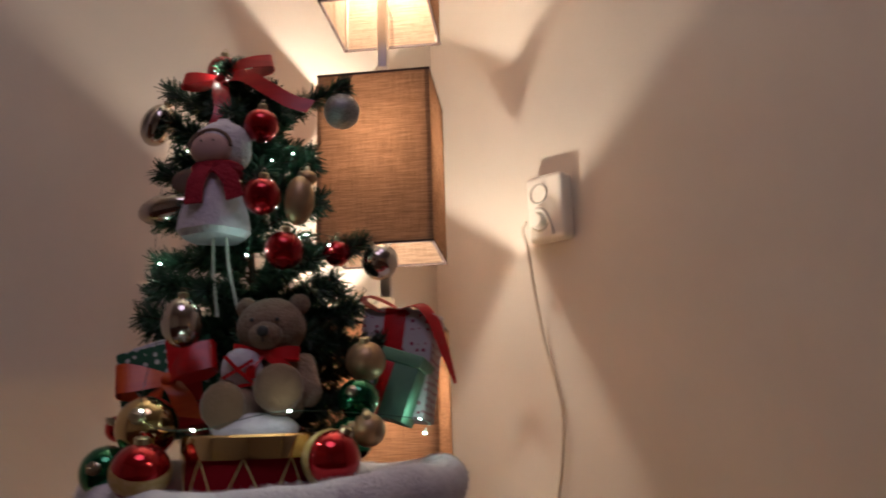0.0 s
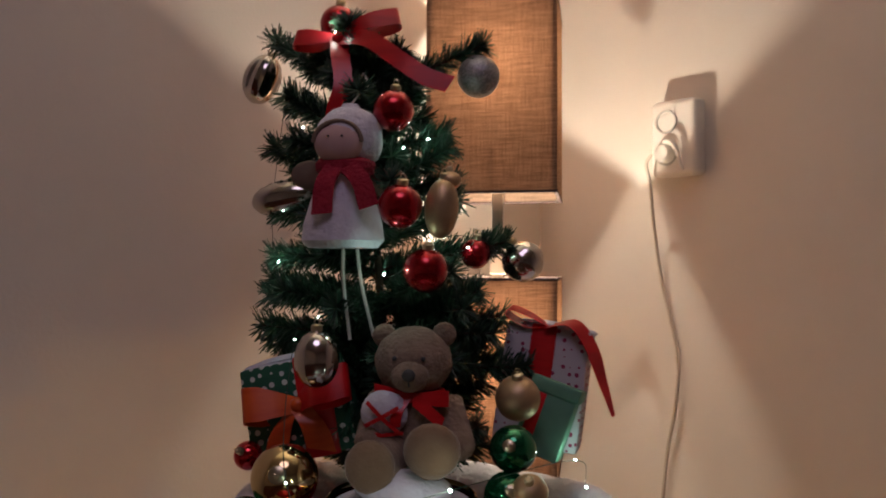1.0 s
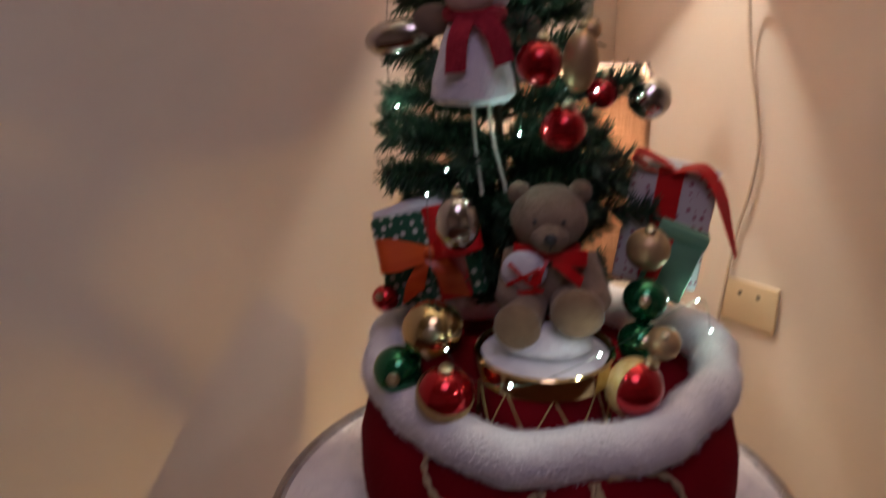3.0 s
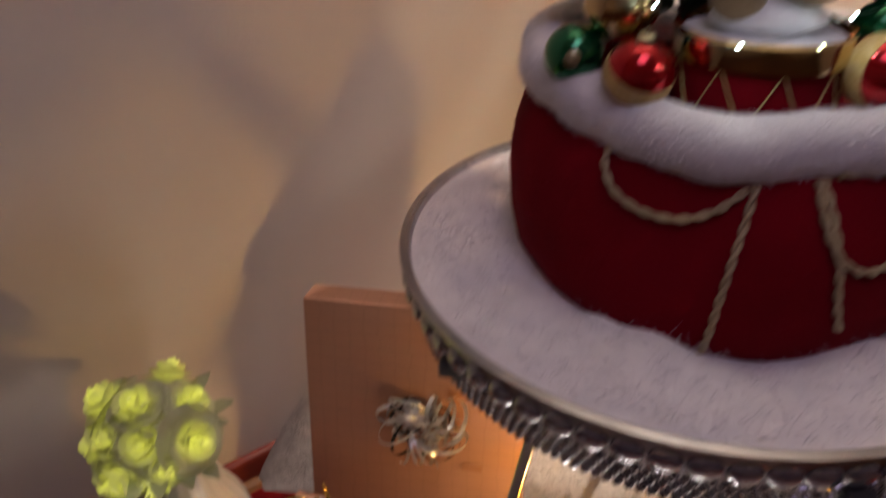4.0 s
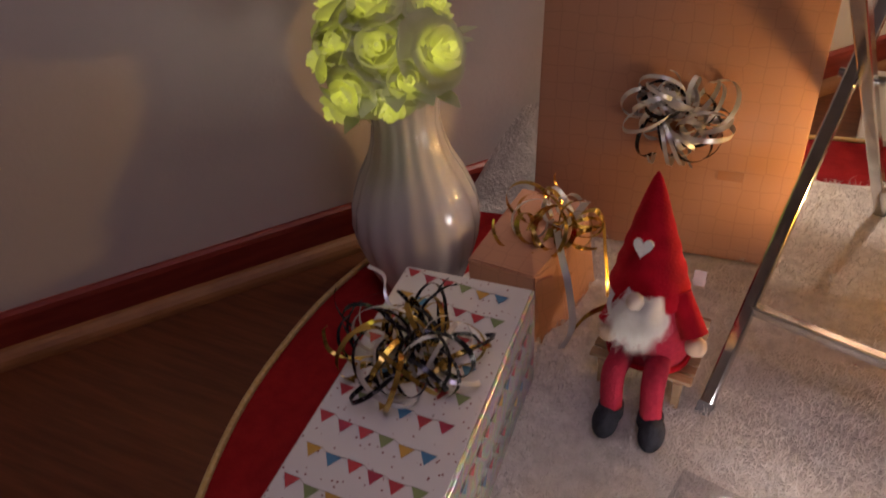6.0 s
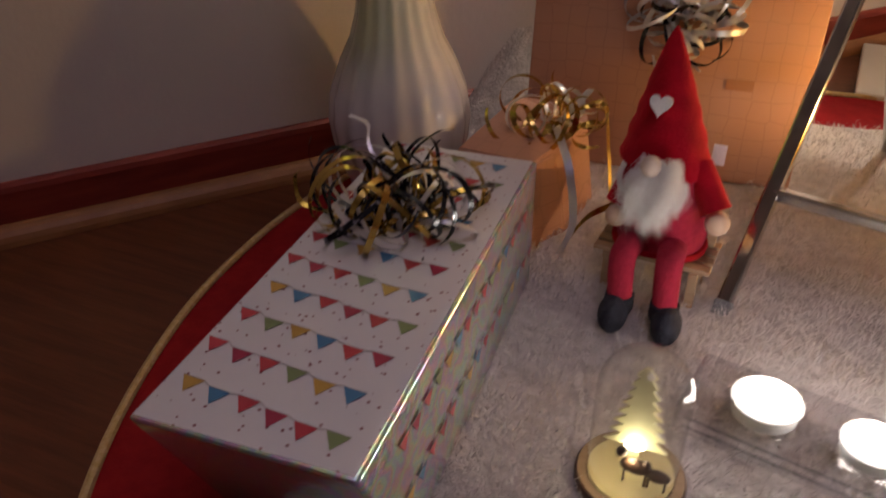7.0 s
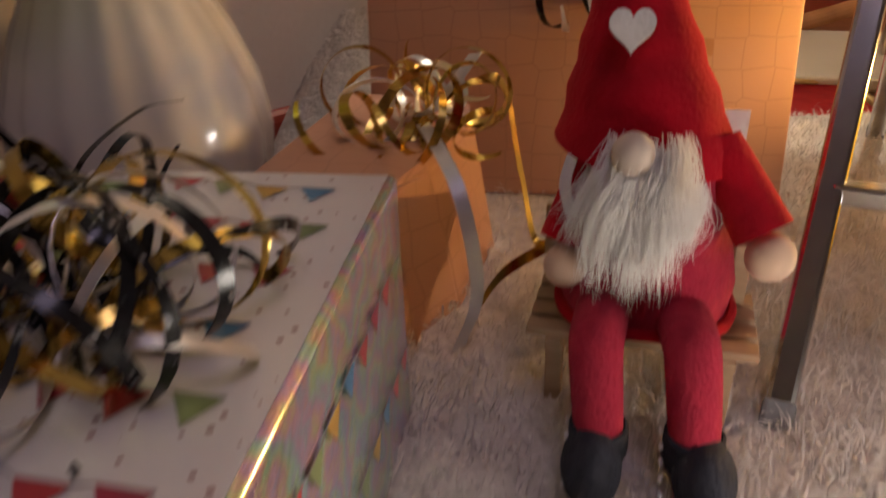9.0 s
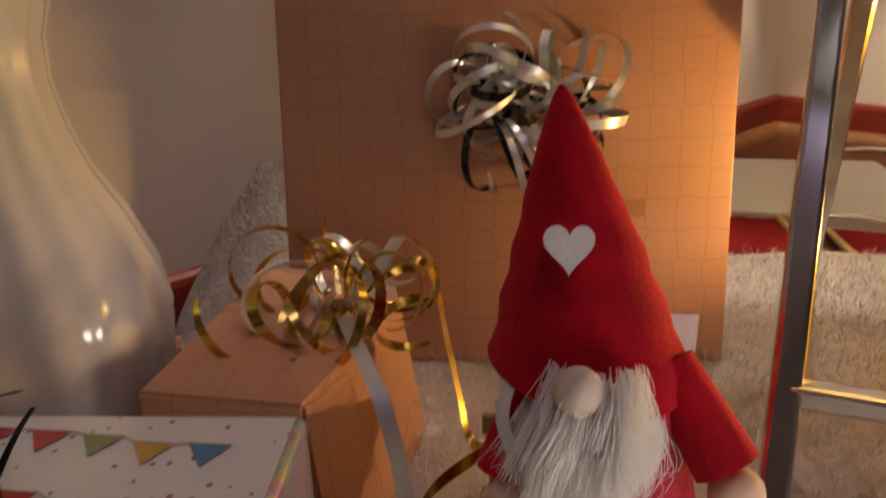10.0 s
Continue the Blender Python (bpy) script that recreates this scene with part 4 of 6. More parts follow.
pieces = [(ball(0.0305, (ax + 0.002, ay, 1.148), (1, 0.9, 0.95), n=20, lump=0.08, freq=60), 0),
          (ball(0.0215, (ax - 0.002, ay - 0.0195, 1.141), (1, 0.6, 0.82), n=18), 1),
          (tube([(ax - 0.002 + 0.021 * math.cos(a), ay - 0.024, 1.142 + 0.018 * math.sin(a)) for a in [math.pi * k / 14 for k in range(15)]], 0.0022, 6), 3),
          (lathe([(0, 1.052), (0.030, 1.052), (0.0355, 1.058), (0.034, 1.072), (0.026, 1.10), (0.017, 1.125), (0, 1.128)], 24, m=pose(ax - 0.003, ay, 0), shape=lambda a, z: 1 + 0.05 * math.cos(5 * a)), 0),
          (lathe([(0, 1.18), (0.007, 1.179), (0.012, 1.17), (0.02, 1.162)], 16, m=pose(ax + 0.003, ay, 0)), 0),
          (tube([(ax + 0.020 * math.cos(a), ay - 0.003 + 0.018 * math.sin(a), 1.123) for a in [2 * math.pi * k / 18 for k in range(18)]], 0.0075, 8, closed=True), 2),
          (strip(smooth_path([(ax - 0.004, ay - 0.024, 1.122), (ax - 0.010, ay - 0.034, 1.105), (ax - 0.012, ay - 0.036, 1.080)]), 0.017, (1, 0.1, 0.1), 0.004), 2),
          (strip(smooth_path([(ax + 0.006, ay - 0.024, 1.122), (ax + 0.020, ay - 0.030, 1.108), (ax + 0.027, ay - 0.030, 1.086)]), 0.017, (0.9, 0.1, 0.3), 0.004), 2),
          (ball(0.017, (ax - 0.036, ay + 0.01, 1.118), (1.1, 0.25, 0.8), n=14), 3), (ball(0.017, (ax + 0.036, ay + 0.01, 1.110), (1.1, 0.25, 0.8), n=14), 3),
          (ball(0.0011, (ax - 0.008, ay - 0.0325, 1.146), n=8), 4), (ball(0.0011, (ax + 0.004, ay - 0.0325, 1.146), n=8), 4),
          (tube(smooth_path([(ax - 0.002, ay - 0.004, 1.058), (ax, ay - 0.008, 1.02), (ax + 0.006, ay - 0.008, 0.972)]), 0.0017, 6), 5),
          (tube(smooth_path([(ax + 0.010, ay - 0.004, 1.058), (ax + 0.016, ay - 0.008, 1.02), (ax + 0.027, ay - 0.008, 0.975)]), 0.0017, 6), 5),
          (tube(smooth_path([(ax + 0.003, ay, 1.178), (ax + 0.010, ay + 0.03, 1.205), (ax + 0.0, ay + 0.06, 1.222)]), 0.0012, 6), 5)]
tagged(mesh_object("angel_doll", join(pieces), [SNOWY, SKIN_CLOTH, KNIT, BROWN_CLOTH, DARK, STRING]), "white fleece angel doll with a red scarf", "doll").matrix_basis = Matrix.Translation((-0.009, 0.062, -0.002)) @ pose(ax, ay, 1.12) @ Matrix.Scale(1.10, 4) @ pose(-ax, -ay, -1.12)

# ---- drum, bear and small presents in the sack ----
ORIGIN = Vector((0.018, 0.045, -0.021))
DRUM_C = (-0.106, 1.088, 0)
drum = thing("toy_drum", DRUM_C, "small red toy drum with silver hoops", "toy drum")
drum.matrix_basis = Matrix.Translation((0, 0, 0.001)) @ drum.matrix_basis @ Matrix.Diagonal((1.1, 1.1, 1.0, 1.0))
part("shell", lathe([(0.0535, 0.782), (0.0545, 0.79), (0.0545, 0.836), (0.0535, 0.838)], 40), RED_VELVET, drum, "red drum shell")
part("hoop", lathe([(0.0545, 0.832), (0.0582, 0.832), (0.0588, 0.84), (0.0582, 0.851), (0.056, 0.853), (0.053, 0.851)], 48), GOLD_SHINE, drum, "shiny metal hoop")
part("hoop", lathe([(0.0535, 0.782), (0.0575, 0.782), (0.0575, 0.787), (0.054, 0.788)], 48), GOLD_SHINE, drum, "thin metal hoop")
part("drumhead", lathe([(0, 0.847), (0.05, 0.847), (0.0545, 0.845)], 40), SNOWY, drum, "white drum head")
for i in range(9):
    a, b = 2 * math.pi * i / 9, 2 * math.pi * (i + 0.5) / 9
    for p, q in ((a, b), (b, a + 2 * math.pi / 9)):
        za, zb = (0.833, 0.788) if p == a else (0.788, 0.833)
        part("cord", tube([(0.0556 * math.cos(p), 0.0556 * math.sin(p), za), (0.0556 * math.cos((p + q) / 2), 0.0556 * math.sin((p + q) / 2), (za + zb) / 2), (0.0556 * math.cos(q), 0.0556 * math.sin(q), zb)], 0.0006, 5), GOLD_TRIM, drum)

BEAR = mat("tan_plush", (0.20, 0.135, 0.09), 0.95, other=(0.27, 0.19, 0.135), scale=60, sheen=0.1, bump=0.9, bump_scale=260)
PAD = mat("brown_pad", (0.17, 0.10, 0.055), 0.9, other=(0.21, 0.13, 0.075), scale=40, sheen=0.3, bump=0.5, bump_scale=200)
bx, by = -0.104, 1.132


def limb(a, b, r0, r1):
    return tube(smooth_path([a, Vector(a).lerp(Vector(b), 0.5), b], 5), r0, 12, taper=lambda t: 1 + (r1 / r0 - 1) * t)


pieces = [(ball(0.0345, (bx, by, 0.957), (1.04, 0.92, 0.93), n=24, lump=0.05, freq=60), 0),
          (ball(0.0165, (bx + 0.002, by - 0.028, 0.947), (1.05, 0.85, 0.85), n=16, lump=0.04, freq=80), 0),
          (ball(0.0115, (bx - 0.028, by + 0.004, 0.980), (1, 0.5, 1), n=14), 0), (ball(0.0115, (bx + 0.028, by + 0.004, 0.982), (1, 0.5, 1), n=14), 0),
          (ball(0.0052, (bx + 0.003, by - 0.0425, 0.950), (1.2, 0.7, 1.1), n=10), 1), (strip([(bx + 0.003, by - 0.0425, 0.947), (bx + 0.003, by - 0.041, 0.940)], 0.0014, (1, 0, 0), 0.0012), 1),
          (ball(0.0022, (bx - 0.012, by - 0.0300, 0.963), n=8), 1), (ball(0.0022, (bx + 0.014, by - 0.0300, 0.963), n=8), 1),
          (ball(0.034, (bx + 0.004, by + 0.002, 0.898), (1.0, 0.85, 1.15), n=22, lump=0.05, freq=50), 0),
          (limb((bx - 0.028, by - 0.002, 0.922), (bx - 0.034, by - 0.030, 0.892), 0.0145, 0.013), 0), (ball(0.0135, (bx - 0.034, by - 0.032, 0.890), n=12), 0),
          (limb((bx + 0.032, by - 0.002, 0.920), (bx + 0.046, by - 0.026, 0.890), 0.0145, 0.0135), 0), (ball(0.014, (bx + 0.046, by - 0.028, 0.889), n=12), 0),
          (limb((bx - 0.016, by - 0.012, 0.878), (bx - 0.023, by - 0.066, 0.874), 0.019, 0.0195), 0), (ball(0.0225, (bx - 0.024, by - 0.072, 0.878), (0.95, 0.55, 1.0), n=18), 2),
          (limb((bx + 0.020, by - 0.012, 0.880), (bx + 0.027, by - 0.066, 0.888), 0.019, 0.0205), 0), (ball(0.0240, (bx + 0.028, by - 0.072, 0.893), (1.0, 0.55, 0.95), n=18), 2),
          (ball(0.021, (bx - 0.021, by - 0.030, 0.915), (1.0, 0.45, 0.95), n=16, lump=0.06, freq=70), 3),
          (strip([(bx - 0.034, by - 0.0415, 0.926), (bx - 0.021, by - 0.0425, 0.913), (bx - 0.006, by - 0.0405, 0.900)], 0.0035, (0.6, 0, 0.8), 0.0012), 4),
          (strip([(bx - 0.006, by - 0.0415, 0.922), (bx - 0.021, by - 0.0425, 0.913), (bx - 0.036, by - 0.0405, 0.905)], 0.0035, (0.6, 0, -0.8), 0.0012), 4),
          (strip([(bx - 0.002, by - 0.0385, 0.8995), (bx - 0.021, by - 0.0395, 0.897), (bx - 0.038, by - 0.036, 0.899)], 0.003, (0, 0, 1), 0.0012), 4),
          (ball(0.034, (bx + 0.002, by - 0.055, 0.857), (1.25, 0.8, 0.42), n=18, lump=0.08, freq=60), 3),
          (ribbon_loop((bx + 0.003, by - 0.028, 0.928), (bx - 0.031, by - 0.024, 0.933), 0.013, (0, 0.2, 1), 0.006), 4), (ribbon_loop((bx + 0.003, by - 0.028, 0.928), (bx + 0.036, by - 0.026, 0.928), 0.014, (0, 0.2, 1), 0.006), 4),
          (strip(smooth_path([(bx + 0.006, by - 0.03, 0.927), (bx + 0.020, by - 0.036, 0.918), (bx + 0.032, by - 0.036, 0.908)]), 0.011, (0.3, 0.2, 0.9)), 4),
          (strip(smooth_path([(bx - 0.002, by - 0.03, 0.927), (bx - 0.008, by - 0.038, 0.915), (bx - 0.010, by - 0.038, 0.904)]), 0.010, (0.9, 0.2, 0.1)), 4),
          (tube([(bx + 0.002 + 0.024 * math.cos(a), by - 0.002 + 0.022 * math.sin(a), 0.928) for a in [2 * math.pi * k / 18 for k in range(18)]], 0.0055, 6, closed=True), 4)]
tagged(mesh_object("teddy_bear", join(pieces), [BEAR, DARK, PAD, SNOWY, SATIN]), "tan plush teddy bear with a red bow", "teddy bear").matrix_basis = Matrix.Translation((0.016, 0.056, -0.019))


def dotted(name, base, dot, scale):
    m = mat(name, base, 0.6)
    nt = m.node_tree
    b = nt.nodes["Principled BSDF"]
    tc = nt.nodes["Texture Coordinate"]
    v = nt.nodes.new("ShaderNodeTexVoronoi")
    v.inputs["Scale"].default_value, v.inputs["Randomness"].default_value = scale, 0.35
    nt.links.new(tc.outputs["Object"], v.inputs["Vector"])
    r = nt.nodes.new("ShaderNodeValToRGB")
    r.color_ramp.interpolation = "CONSTANT"
    r.color_ramp.elements[0].color, r.color_ramp.elements[1].color = (*dot, 1), (*base, 1)
    r.color_ramp.elements[1].position = 0.27
    nt.links.new(v.outputs["Distance"], r.inputs["Fac"])
    nt.links.new(r.outputs[0], b.inputs["Base Color"])
    return m


GREEN_DOT = dotted("green_dotted_paper", (0.012, 0.085, 0.045), (0.55, 0.55, 0.52), 95)
WHITE_DOT = dotted("white_dotted_paper", (0.55, 0.50, 0.52), (0.30, 0.03, 0.08), 120)
MINT = mat("mint_paper", (0.10, 0.24, 0.16), 0.55, other=(0.14, 0.30, 0.20), scale=30)
ORIGIN = Vector((0.014, 0.038, -0.016))
g1 = thing("small_present", (-0.214, 1.205, 0.850), "green dotted present with an orange satin bow", "present", "presents in the sack", turn=(-8, -12, 4))
part("box", block(0.104, 0.062, 0.096, (0, 0, 0), 0.003), GREEN_DOT, g1, "green paper with white dots")
part("snow_cover", ball(0.05, (-0.004, 0, 0.097), (1.05, 0.62, 0.16), n=22, lump=0.2, freq=40), SNOWY, g1, "white felt cover")
part("ribbon", block(0.034, 0.0655, 0.099, (0.020, 0, -0.0008), 0.002), SATIN, g1, "red ribbon")
kk = Vector((0.004, -0.038, 0.052))
part("bow_loop", ribbon_loop(kk, (-0.048, -0.045, 0.060), 0.034, (0, 0.25, 1), 0.016), ORANGE, g1, "orange satin bow loop")
part("bow_loop", ribbon_loop(kk, (0.058, -0.042, 0.066), 0.034, (0, 0.25, 1), 0.016), SATIN, g1, "red satin bow loop")
part("bow_tail", strip(smooth_path([kk, (-0.012, -0.046, 0.035), (-0.022, -0.044, 0.012)]), 0.028, (0.9, 0.1, 0.4)), ORANGE, g1)
part("bow_tail", strip(smooth_path([kk, (0.018, -0.046, 0.030), (0.022, -0.044, 0.006)]), 0.028, (0.9, 0.1, -0.3)), ORANGE, g1)
part("bow_knot", ball(0.008, kk, n=10), ORANGE, g1)
g2 = thing("small_present", (0.010, 1.255, 0.858), "white dotted present with a red satin ribbon", "present", "presents in the sack", turn=(-6, 7, -8))
part("box", block(0.086, 0.060, 0.122, (0, 0, 0), 0.003), WHITE_DOT, g2, "white paper with red dots")
part("snow_cover", ball(0.042, (0, 0, 0.122), (1.05, 0.72, 0.14), n=20, lump=0.2, freq=40), SNOWY, g2, "white felt cover")
part("ribbon", block(0.026, 0.0625, 0.1235, (-0.004, 0, -0.0006), 0.002), SATIN, g2, "red ribbon")
part("bow_loop", ribbon_loop((0.0, -0.03, 0.122), (-0.044, -0.03, 0.132), 0.018, (0.1, 0.9, 0.3), 0.008), SATIN, g2)
part("bow_tail", strip(smooth_path([(0.0, -0.03, 0.122), (0.024, -0.034, 0.128), (0.044, -0.034, 0.108), (0.060, -0.032, 0.075), (0.074, -0.03, 0.044)]), [0.019 * (1 - 0.75 * max(0, (i / 32 - 0.6) / 0.4)) for i in range(33)], (0.45, 0.8, 0.4)), SATIN, g2)
g3 = thing("small_present", (0.010, 1.215, 0.858), "mint green present with a red stripe", "present", "presents in the sack", turn=(-10, 18, -12))
part("box", block(0.046, 0.046, 0.064, (0, 0, 0), 0.002), MINT, g3, "mint green paper")
part("lid", block(0.050, 0.050, 0.014, (0, 0, 0.0595), 0.002), MINT, g3, "mint green lid")
part("ribbon", block(0.012, 0.0475, 0.0585, (-0.012, 0, 0.0005), 0.001), SATIN, g3, "red ribbon")

# ---- vase with lit roses ----
ORIGIN = Vector((0, 0, 0))
vase = thing("vase", (-0.680, 1.110, 0.0085), "white glazed vase with swirling ribs", "vase")
VS = 0.78
vprof = [(0, 0.0), (0.055, 0.0), (0.066, 0.006), (0.084, 0.05), (0.097, 0.09), (0.101, 0.12), (0.096, 0.150), (0.080, 0.185), (0.062, 0.212), (0.050, 0.238), (0.0445, 0.262), (0.046, 0.285), (0.054, 0.308), (0.066, 0.325), (0.064, 0.327), (0.051, 0.309), (0.042, 0.28), (0.040, 0.25), (0, 0.23)]


def vase_shape(a, z):
    return 1 + 0.017 * math.cos(18 * a + 9 * z) * min(1, z * 30)


part("vessel", lathe([(r * (VS + 0.08 * max(0, min(1, (z - 0.2) / 0.05))), z * 0.93) for r, z in vprof], 144, shape=vase_shape), CERAMIC, vase)


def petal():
    """White petals; LED light put in as emission that fades away from the heart."""
    m = mat("glow_petal", (0.66, 0.64, 0.55), 0.55, other=(0.74, 0.72, 0.64), scale=50, emit=(0.74, 0.80, 0.08), power=0.1)
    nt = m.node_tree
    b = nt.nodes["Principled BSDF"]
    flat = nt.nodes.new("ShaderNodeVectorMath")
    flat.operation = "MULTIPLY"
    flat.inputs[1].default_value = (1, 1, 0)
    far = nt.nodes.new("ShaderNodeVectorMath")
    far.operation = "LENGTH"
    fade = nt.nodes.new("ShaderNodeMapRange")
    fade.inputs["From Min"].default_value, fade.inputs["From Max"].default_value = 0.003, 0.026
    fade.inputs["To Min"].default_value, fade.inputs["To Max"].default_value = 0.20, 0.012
    # emission varies by petal, in place of light and shade between them
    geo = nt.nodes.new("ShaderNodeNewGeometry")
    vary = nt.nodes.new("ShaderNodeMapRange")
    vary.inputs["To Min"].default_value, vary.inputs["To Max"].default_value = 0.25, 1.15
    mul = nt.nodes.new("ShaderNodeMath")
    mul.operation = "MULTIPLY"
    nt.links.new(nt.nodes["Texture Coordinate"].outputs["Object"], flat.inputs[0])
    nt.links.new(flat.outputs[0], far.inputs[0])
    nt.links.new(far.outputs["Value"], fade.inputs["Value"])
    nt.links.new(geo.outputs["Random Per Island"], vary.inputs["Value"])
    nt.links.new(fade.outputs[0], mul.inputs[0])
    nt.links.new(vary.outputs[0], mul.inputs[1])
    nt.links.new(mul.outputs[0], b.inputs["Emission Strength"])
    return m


PETAL = petal()


def rose(r, rnd):
    """Cupped petals wound round a bud, the outer ones with a rolled lip and a pointed edge."""
    bm = bmesh.new()
    for ring, (count, rad, high, flare) in enumerate(((2, 0.13, 0.74, 0.02), (3, 0.27, 0.76, 0.06), (4, 0.46, 0.70, 0.16), (5, 0.66, 0.56, 0.30), (6, 0.82, 0.36, 0.44))):
        for k in range(count):
            mid = 2 * math.pi * k / count + ring * 0.7 + rnd.uniform(-0.15, 0.15)
            span = 2 * math.pi / count * 1.35
            tall = high * rnd.uniform(0.9, 1.08)
            rows = []
            for j in range(7):
                v = j / 6
                line = []
                for i in range(7):
                    u = i / 3 - 1
                    ang = mid + u * span / 2 * (0.55 + 0.45 * math.sin(math.pi * min(1, v + 0.2) * 0.62))
                    rr = rad * (0.30 + 0.70 * math.sin(v * math.pi / 2)) + flare * max(0, v - 0.55) ** 1.5 * 2.4 + 0.03 * u
                    z = tall * v * (1 - 0.30 * abs(u) ** 2.2 * v) - 0.10 * ring - (0.30 * flare * max(0, v - 0.75) * 4 * (1 - u * u) if ring > 2 else 0)
                    rr += 0.02 * math.sin(5 * u + ring + k) * v
                    line.append(bm.verts.new((r * rr * math.cos(ang), r * rr * math.sin(ang), r * z)))
                rows.append(line)
            for a, b in zip(rows, rows[1:]):
                for i in range(6):
                    bm.faces.new((a[i], a[i + 1], b[i + 1], b[i]))
    bmesh.ops.solidify(bm, geom=bm.faces[:], thickness=0.0005)
    ball(0.11 * r, (0, 0, 0.35 * r), (1, 1, 2.4), n=10, bm=bm)
    return bm


bouquet = thing("rose_bouquet", (-0.678, 1.096, 0.308), "bunch of lit white artificial roses in the vase", "bouquet")
rr = random.Random(4)
# pale leaves and stems, with faint rose light put in as emission
LEAFLET = mat("pale_glow_leaf", (0.50, 0.50, 0.42), 0.6, other=(0.48, 0.48, 0.36), scale=40, emit=(0.7, 0.8, 0.2), power=0.012)
for az, el, rad in ((262, -8, 0.034), (214, 4, 0.036), (310, 6, 0.036), (172, 12, 0.034), (238, 30, 0.037), (288, 36, 0.038), (338, 24, 0.036), (196, 48, 0.036), (258, 72, 0.037), (15, 50, 0.030), (100, 45, 0.029), (232, -34, 0.032), (292, -26, 0.030)):
    a, e = radians(az), radians(el)
    d = Vector((math.cos(a) * math.cos(e), math.sin(a) * math.cos(e), math.sin(e)))
    q = d.to_track_quat("Z", "Y").to_matrix().to_4x4()
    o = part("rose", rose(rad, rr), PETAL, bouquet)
    o.matrix_basis = Matrix.Translation(Vector((0.012, -0.022, 0.035)) + Vector((d.x * 0.066, d.y * 0.066, d.z * 0.054)) * rr.uniform(0.84, 1.14)) @ q
    st = part("stem", tube([Vector((0, 0, -0.06)), Vector((0, 0, 0.01)), Vector((0.012, -0.022, 0.035)) + d * 0.052], 0.0016, 5), LEAFLET, bouquet)
for k in range(16):
    a, e = radians(360 * k / 16 + 7), radians(rr.uniform(-40, 20))
    d = Vector((math.cos(a) * math.cos(e), math.sin(a) * math.cos(e), math.sin(e)))
    bm = bmesh.new()
    for w, s in ((0.002, 0.0), (0.011, 0.35), (0.009, 0.7), (0.0008, 1.0)):
        for u in (-1, 1):
            bm.verts.new((u * w, 0.004 * math.sin(3 * s), s * 0.042))
    vs = list(bm.verts)
    for i in range(3):
        bm.faces.new((vs[2 * i], vs[2 * i + 1], vs[2 * i + 3], vs[2 * i + 2]))
    bmesh.ops.solidify(bm, geom=bm.faces[:], thickness=0.0006)
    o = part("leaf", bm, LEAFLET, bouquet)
    o.matrix_basis = Matrix.Translation(Vector((0.012, -0.022, 0.03)) + d * 0.05) @ d.to_track_quat("Z", "Y").to_matrix().to_4x4()
point("rose_light", (-0.645, 1.00, 0.330), 0.012, (0.95, 1.0, 0.45), 0.03)

# ---- curled gift ribbons ----
R_GOLD = mat("gold_ribbon", (0.62, 0.45, 0.12), 0.18, 1.0, other=(0.54, 0.38, 0.10), scale=30)
R_SILVER = mat("silver_ribbon", (0.78, 0.78, 0.80), 0.34, 0.7, other=(0.6, 0.6, 0.62), scale=30)
R_BLACK = mat("black_ribbon", (0.012, 0.012, 0.014), 0.2, 0.3, other=(0.25, 0.25, 0.26), scale=260, spread=(0.62, 0.66))


def curl(start, out, axis, radius, turns, w, rnd, grow=0.5, pitch=0.004):
    """A curled strip that winds round axis, starting at start and moving out."""
    out, axis = Vector(out).normalized(), Vector(axis).normalized()
    side = axis.cross(out).normalized()
    pts, n = [], max(10, int(26 * turns))
    centre = Vector(start) + out * radius
    for i in range(n + 1):
        t = i / n
        a = math.pi + 2 * math.pi * turns * t
        r = radius * (1 + grow * t)
        pts.append(centre + out * (math.cos(a) * r) + side * (math.sin(a) * r) + axis * (pitch * turns * t * 6) + Vector((0, 0, 0.002 * math.sin(9 * t))))
    return strip(pts, [w * (1 - 0.6 * max(0, i / n - 0.85) / 0.15) for i in range(n + 1)], axis, 0.0003)


def curl_bow(name, label, at, count, size, mats, rnd, up, w=0.0048, flat=0.45):
    """A bunch of curled ribbon ends round one knot."""
    ob = thing(name, at, label, "ribbon bow", "curled ribbon bows")
    up = Vector(up).normalized()
    s = up.orthogonal().normalized()
    t = up.cross(s)
    part("knot", ball(0.006, up * 0.004, n=8, lump=0.3, freq=200), mats[0], ob)
    for k in range(count):
        a = rnd.uniform(0, 2 * math.pi)
        d = s * math.cos(a) + t * math.sin(a)
        out = (d + up * rnd.uniform(0.05, 1.0) * flat).normalized()
        ax = (d.cross(up) * rnd.uniform(0.3, 1.0) + up * rnd.uniform(-0.6, 0.6) + d * rnd.uniform(-0.5, 0.5)).normalized()
        r = size * rnd.uniform(0.22, 0.48)
        lift = up * (r * 0.75 * abs(ax.dot(s) + ax.dot(t)) * 0.5 + 0.004)
        part("ribbon_curl", curl(lift + d * rnd.uniform(0, size * 0.5), out, ax, r, rnd.uniform(0.7, 1.7), w * rnd.uniform(0.8, 1.2), rnd), mats[k % len(mats)], ob)
    return ob


# ---- flat present with bunting paper ----
GIFT_C, GIFT_TURN, GIFT = (-0.5405, 0.8020), 4.4, (0.142, 0.382, 0.1345)
GIFT_Z = 0.0125


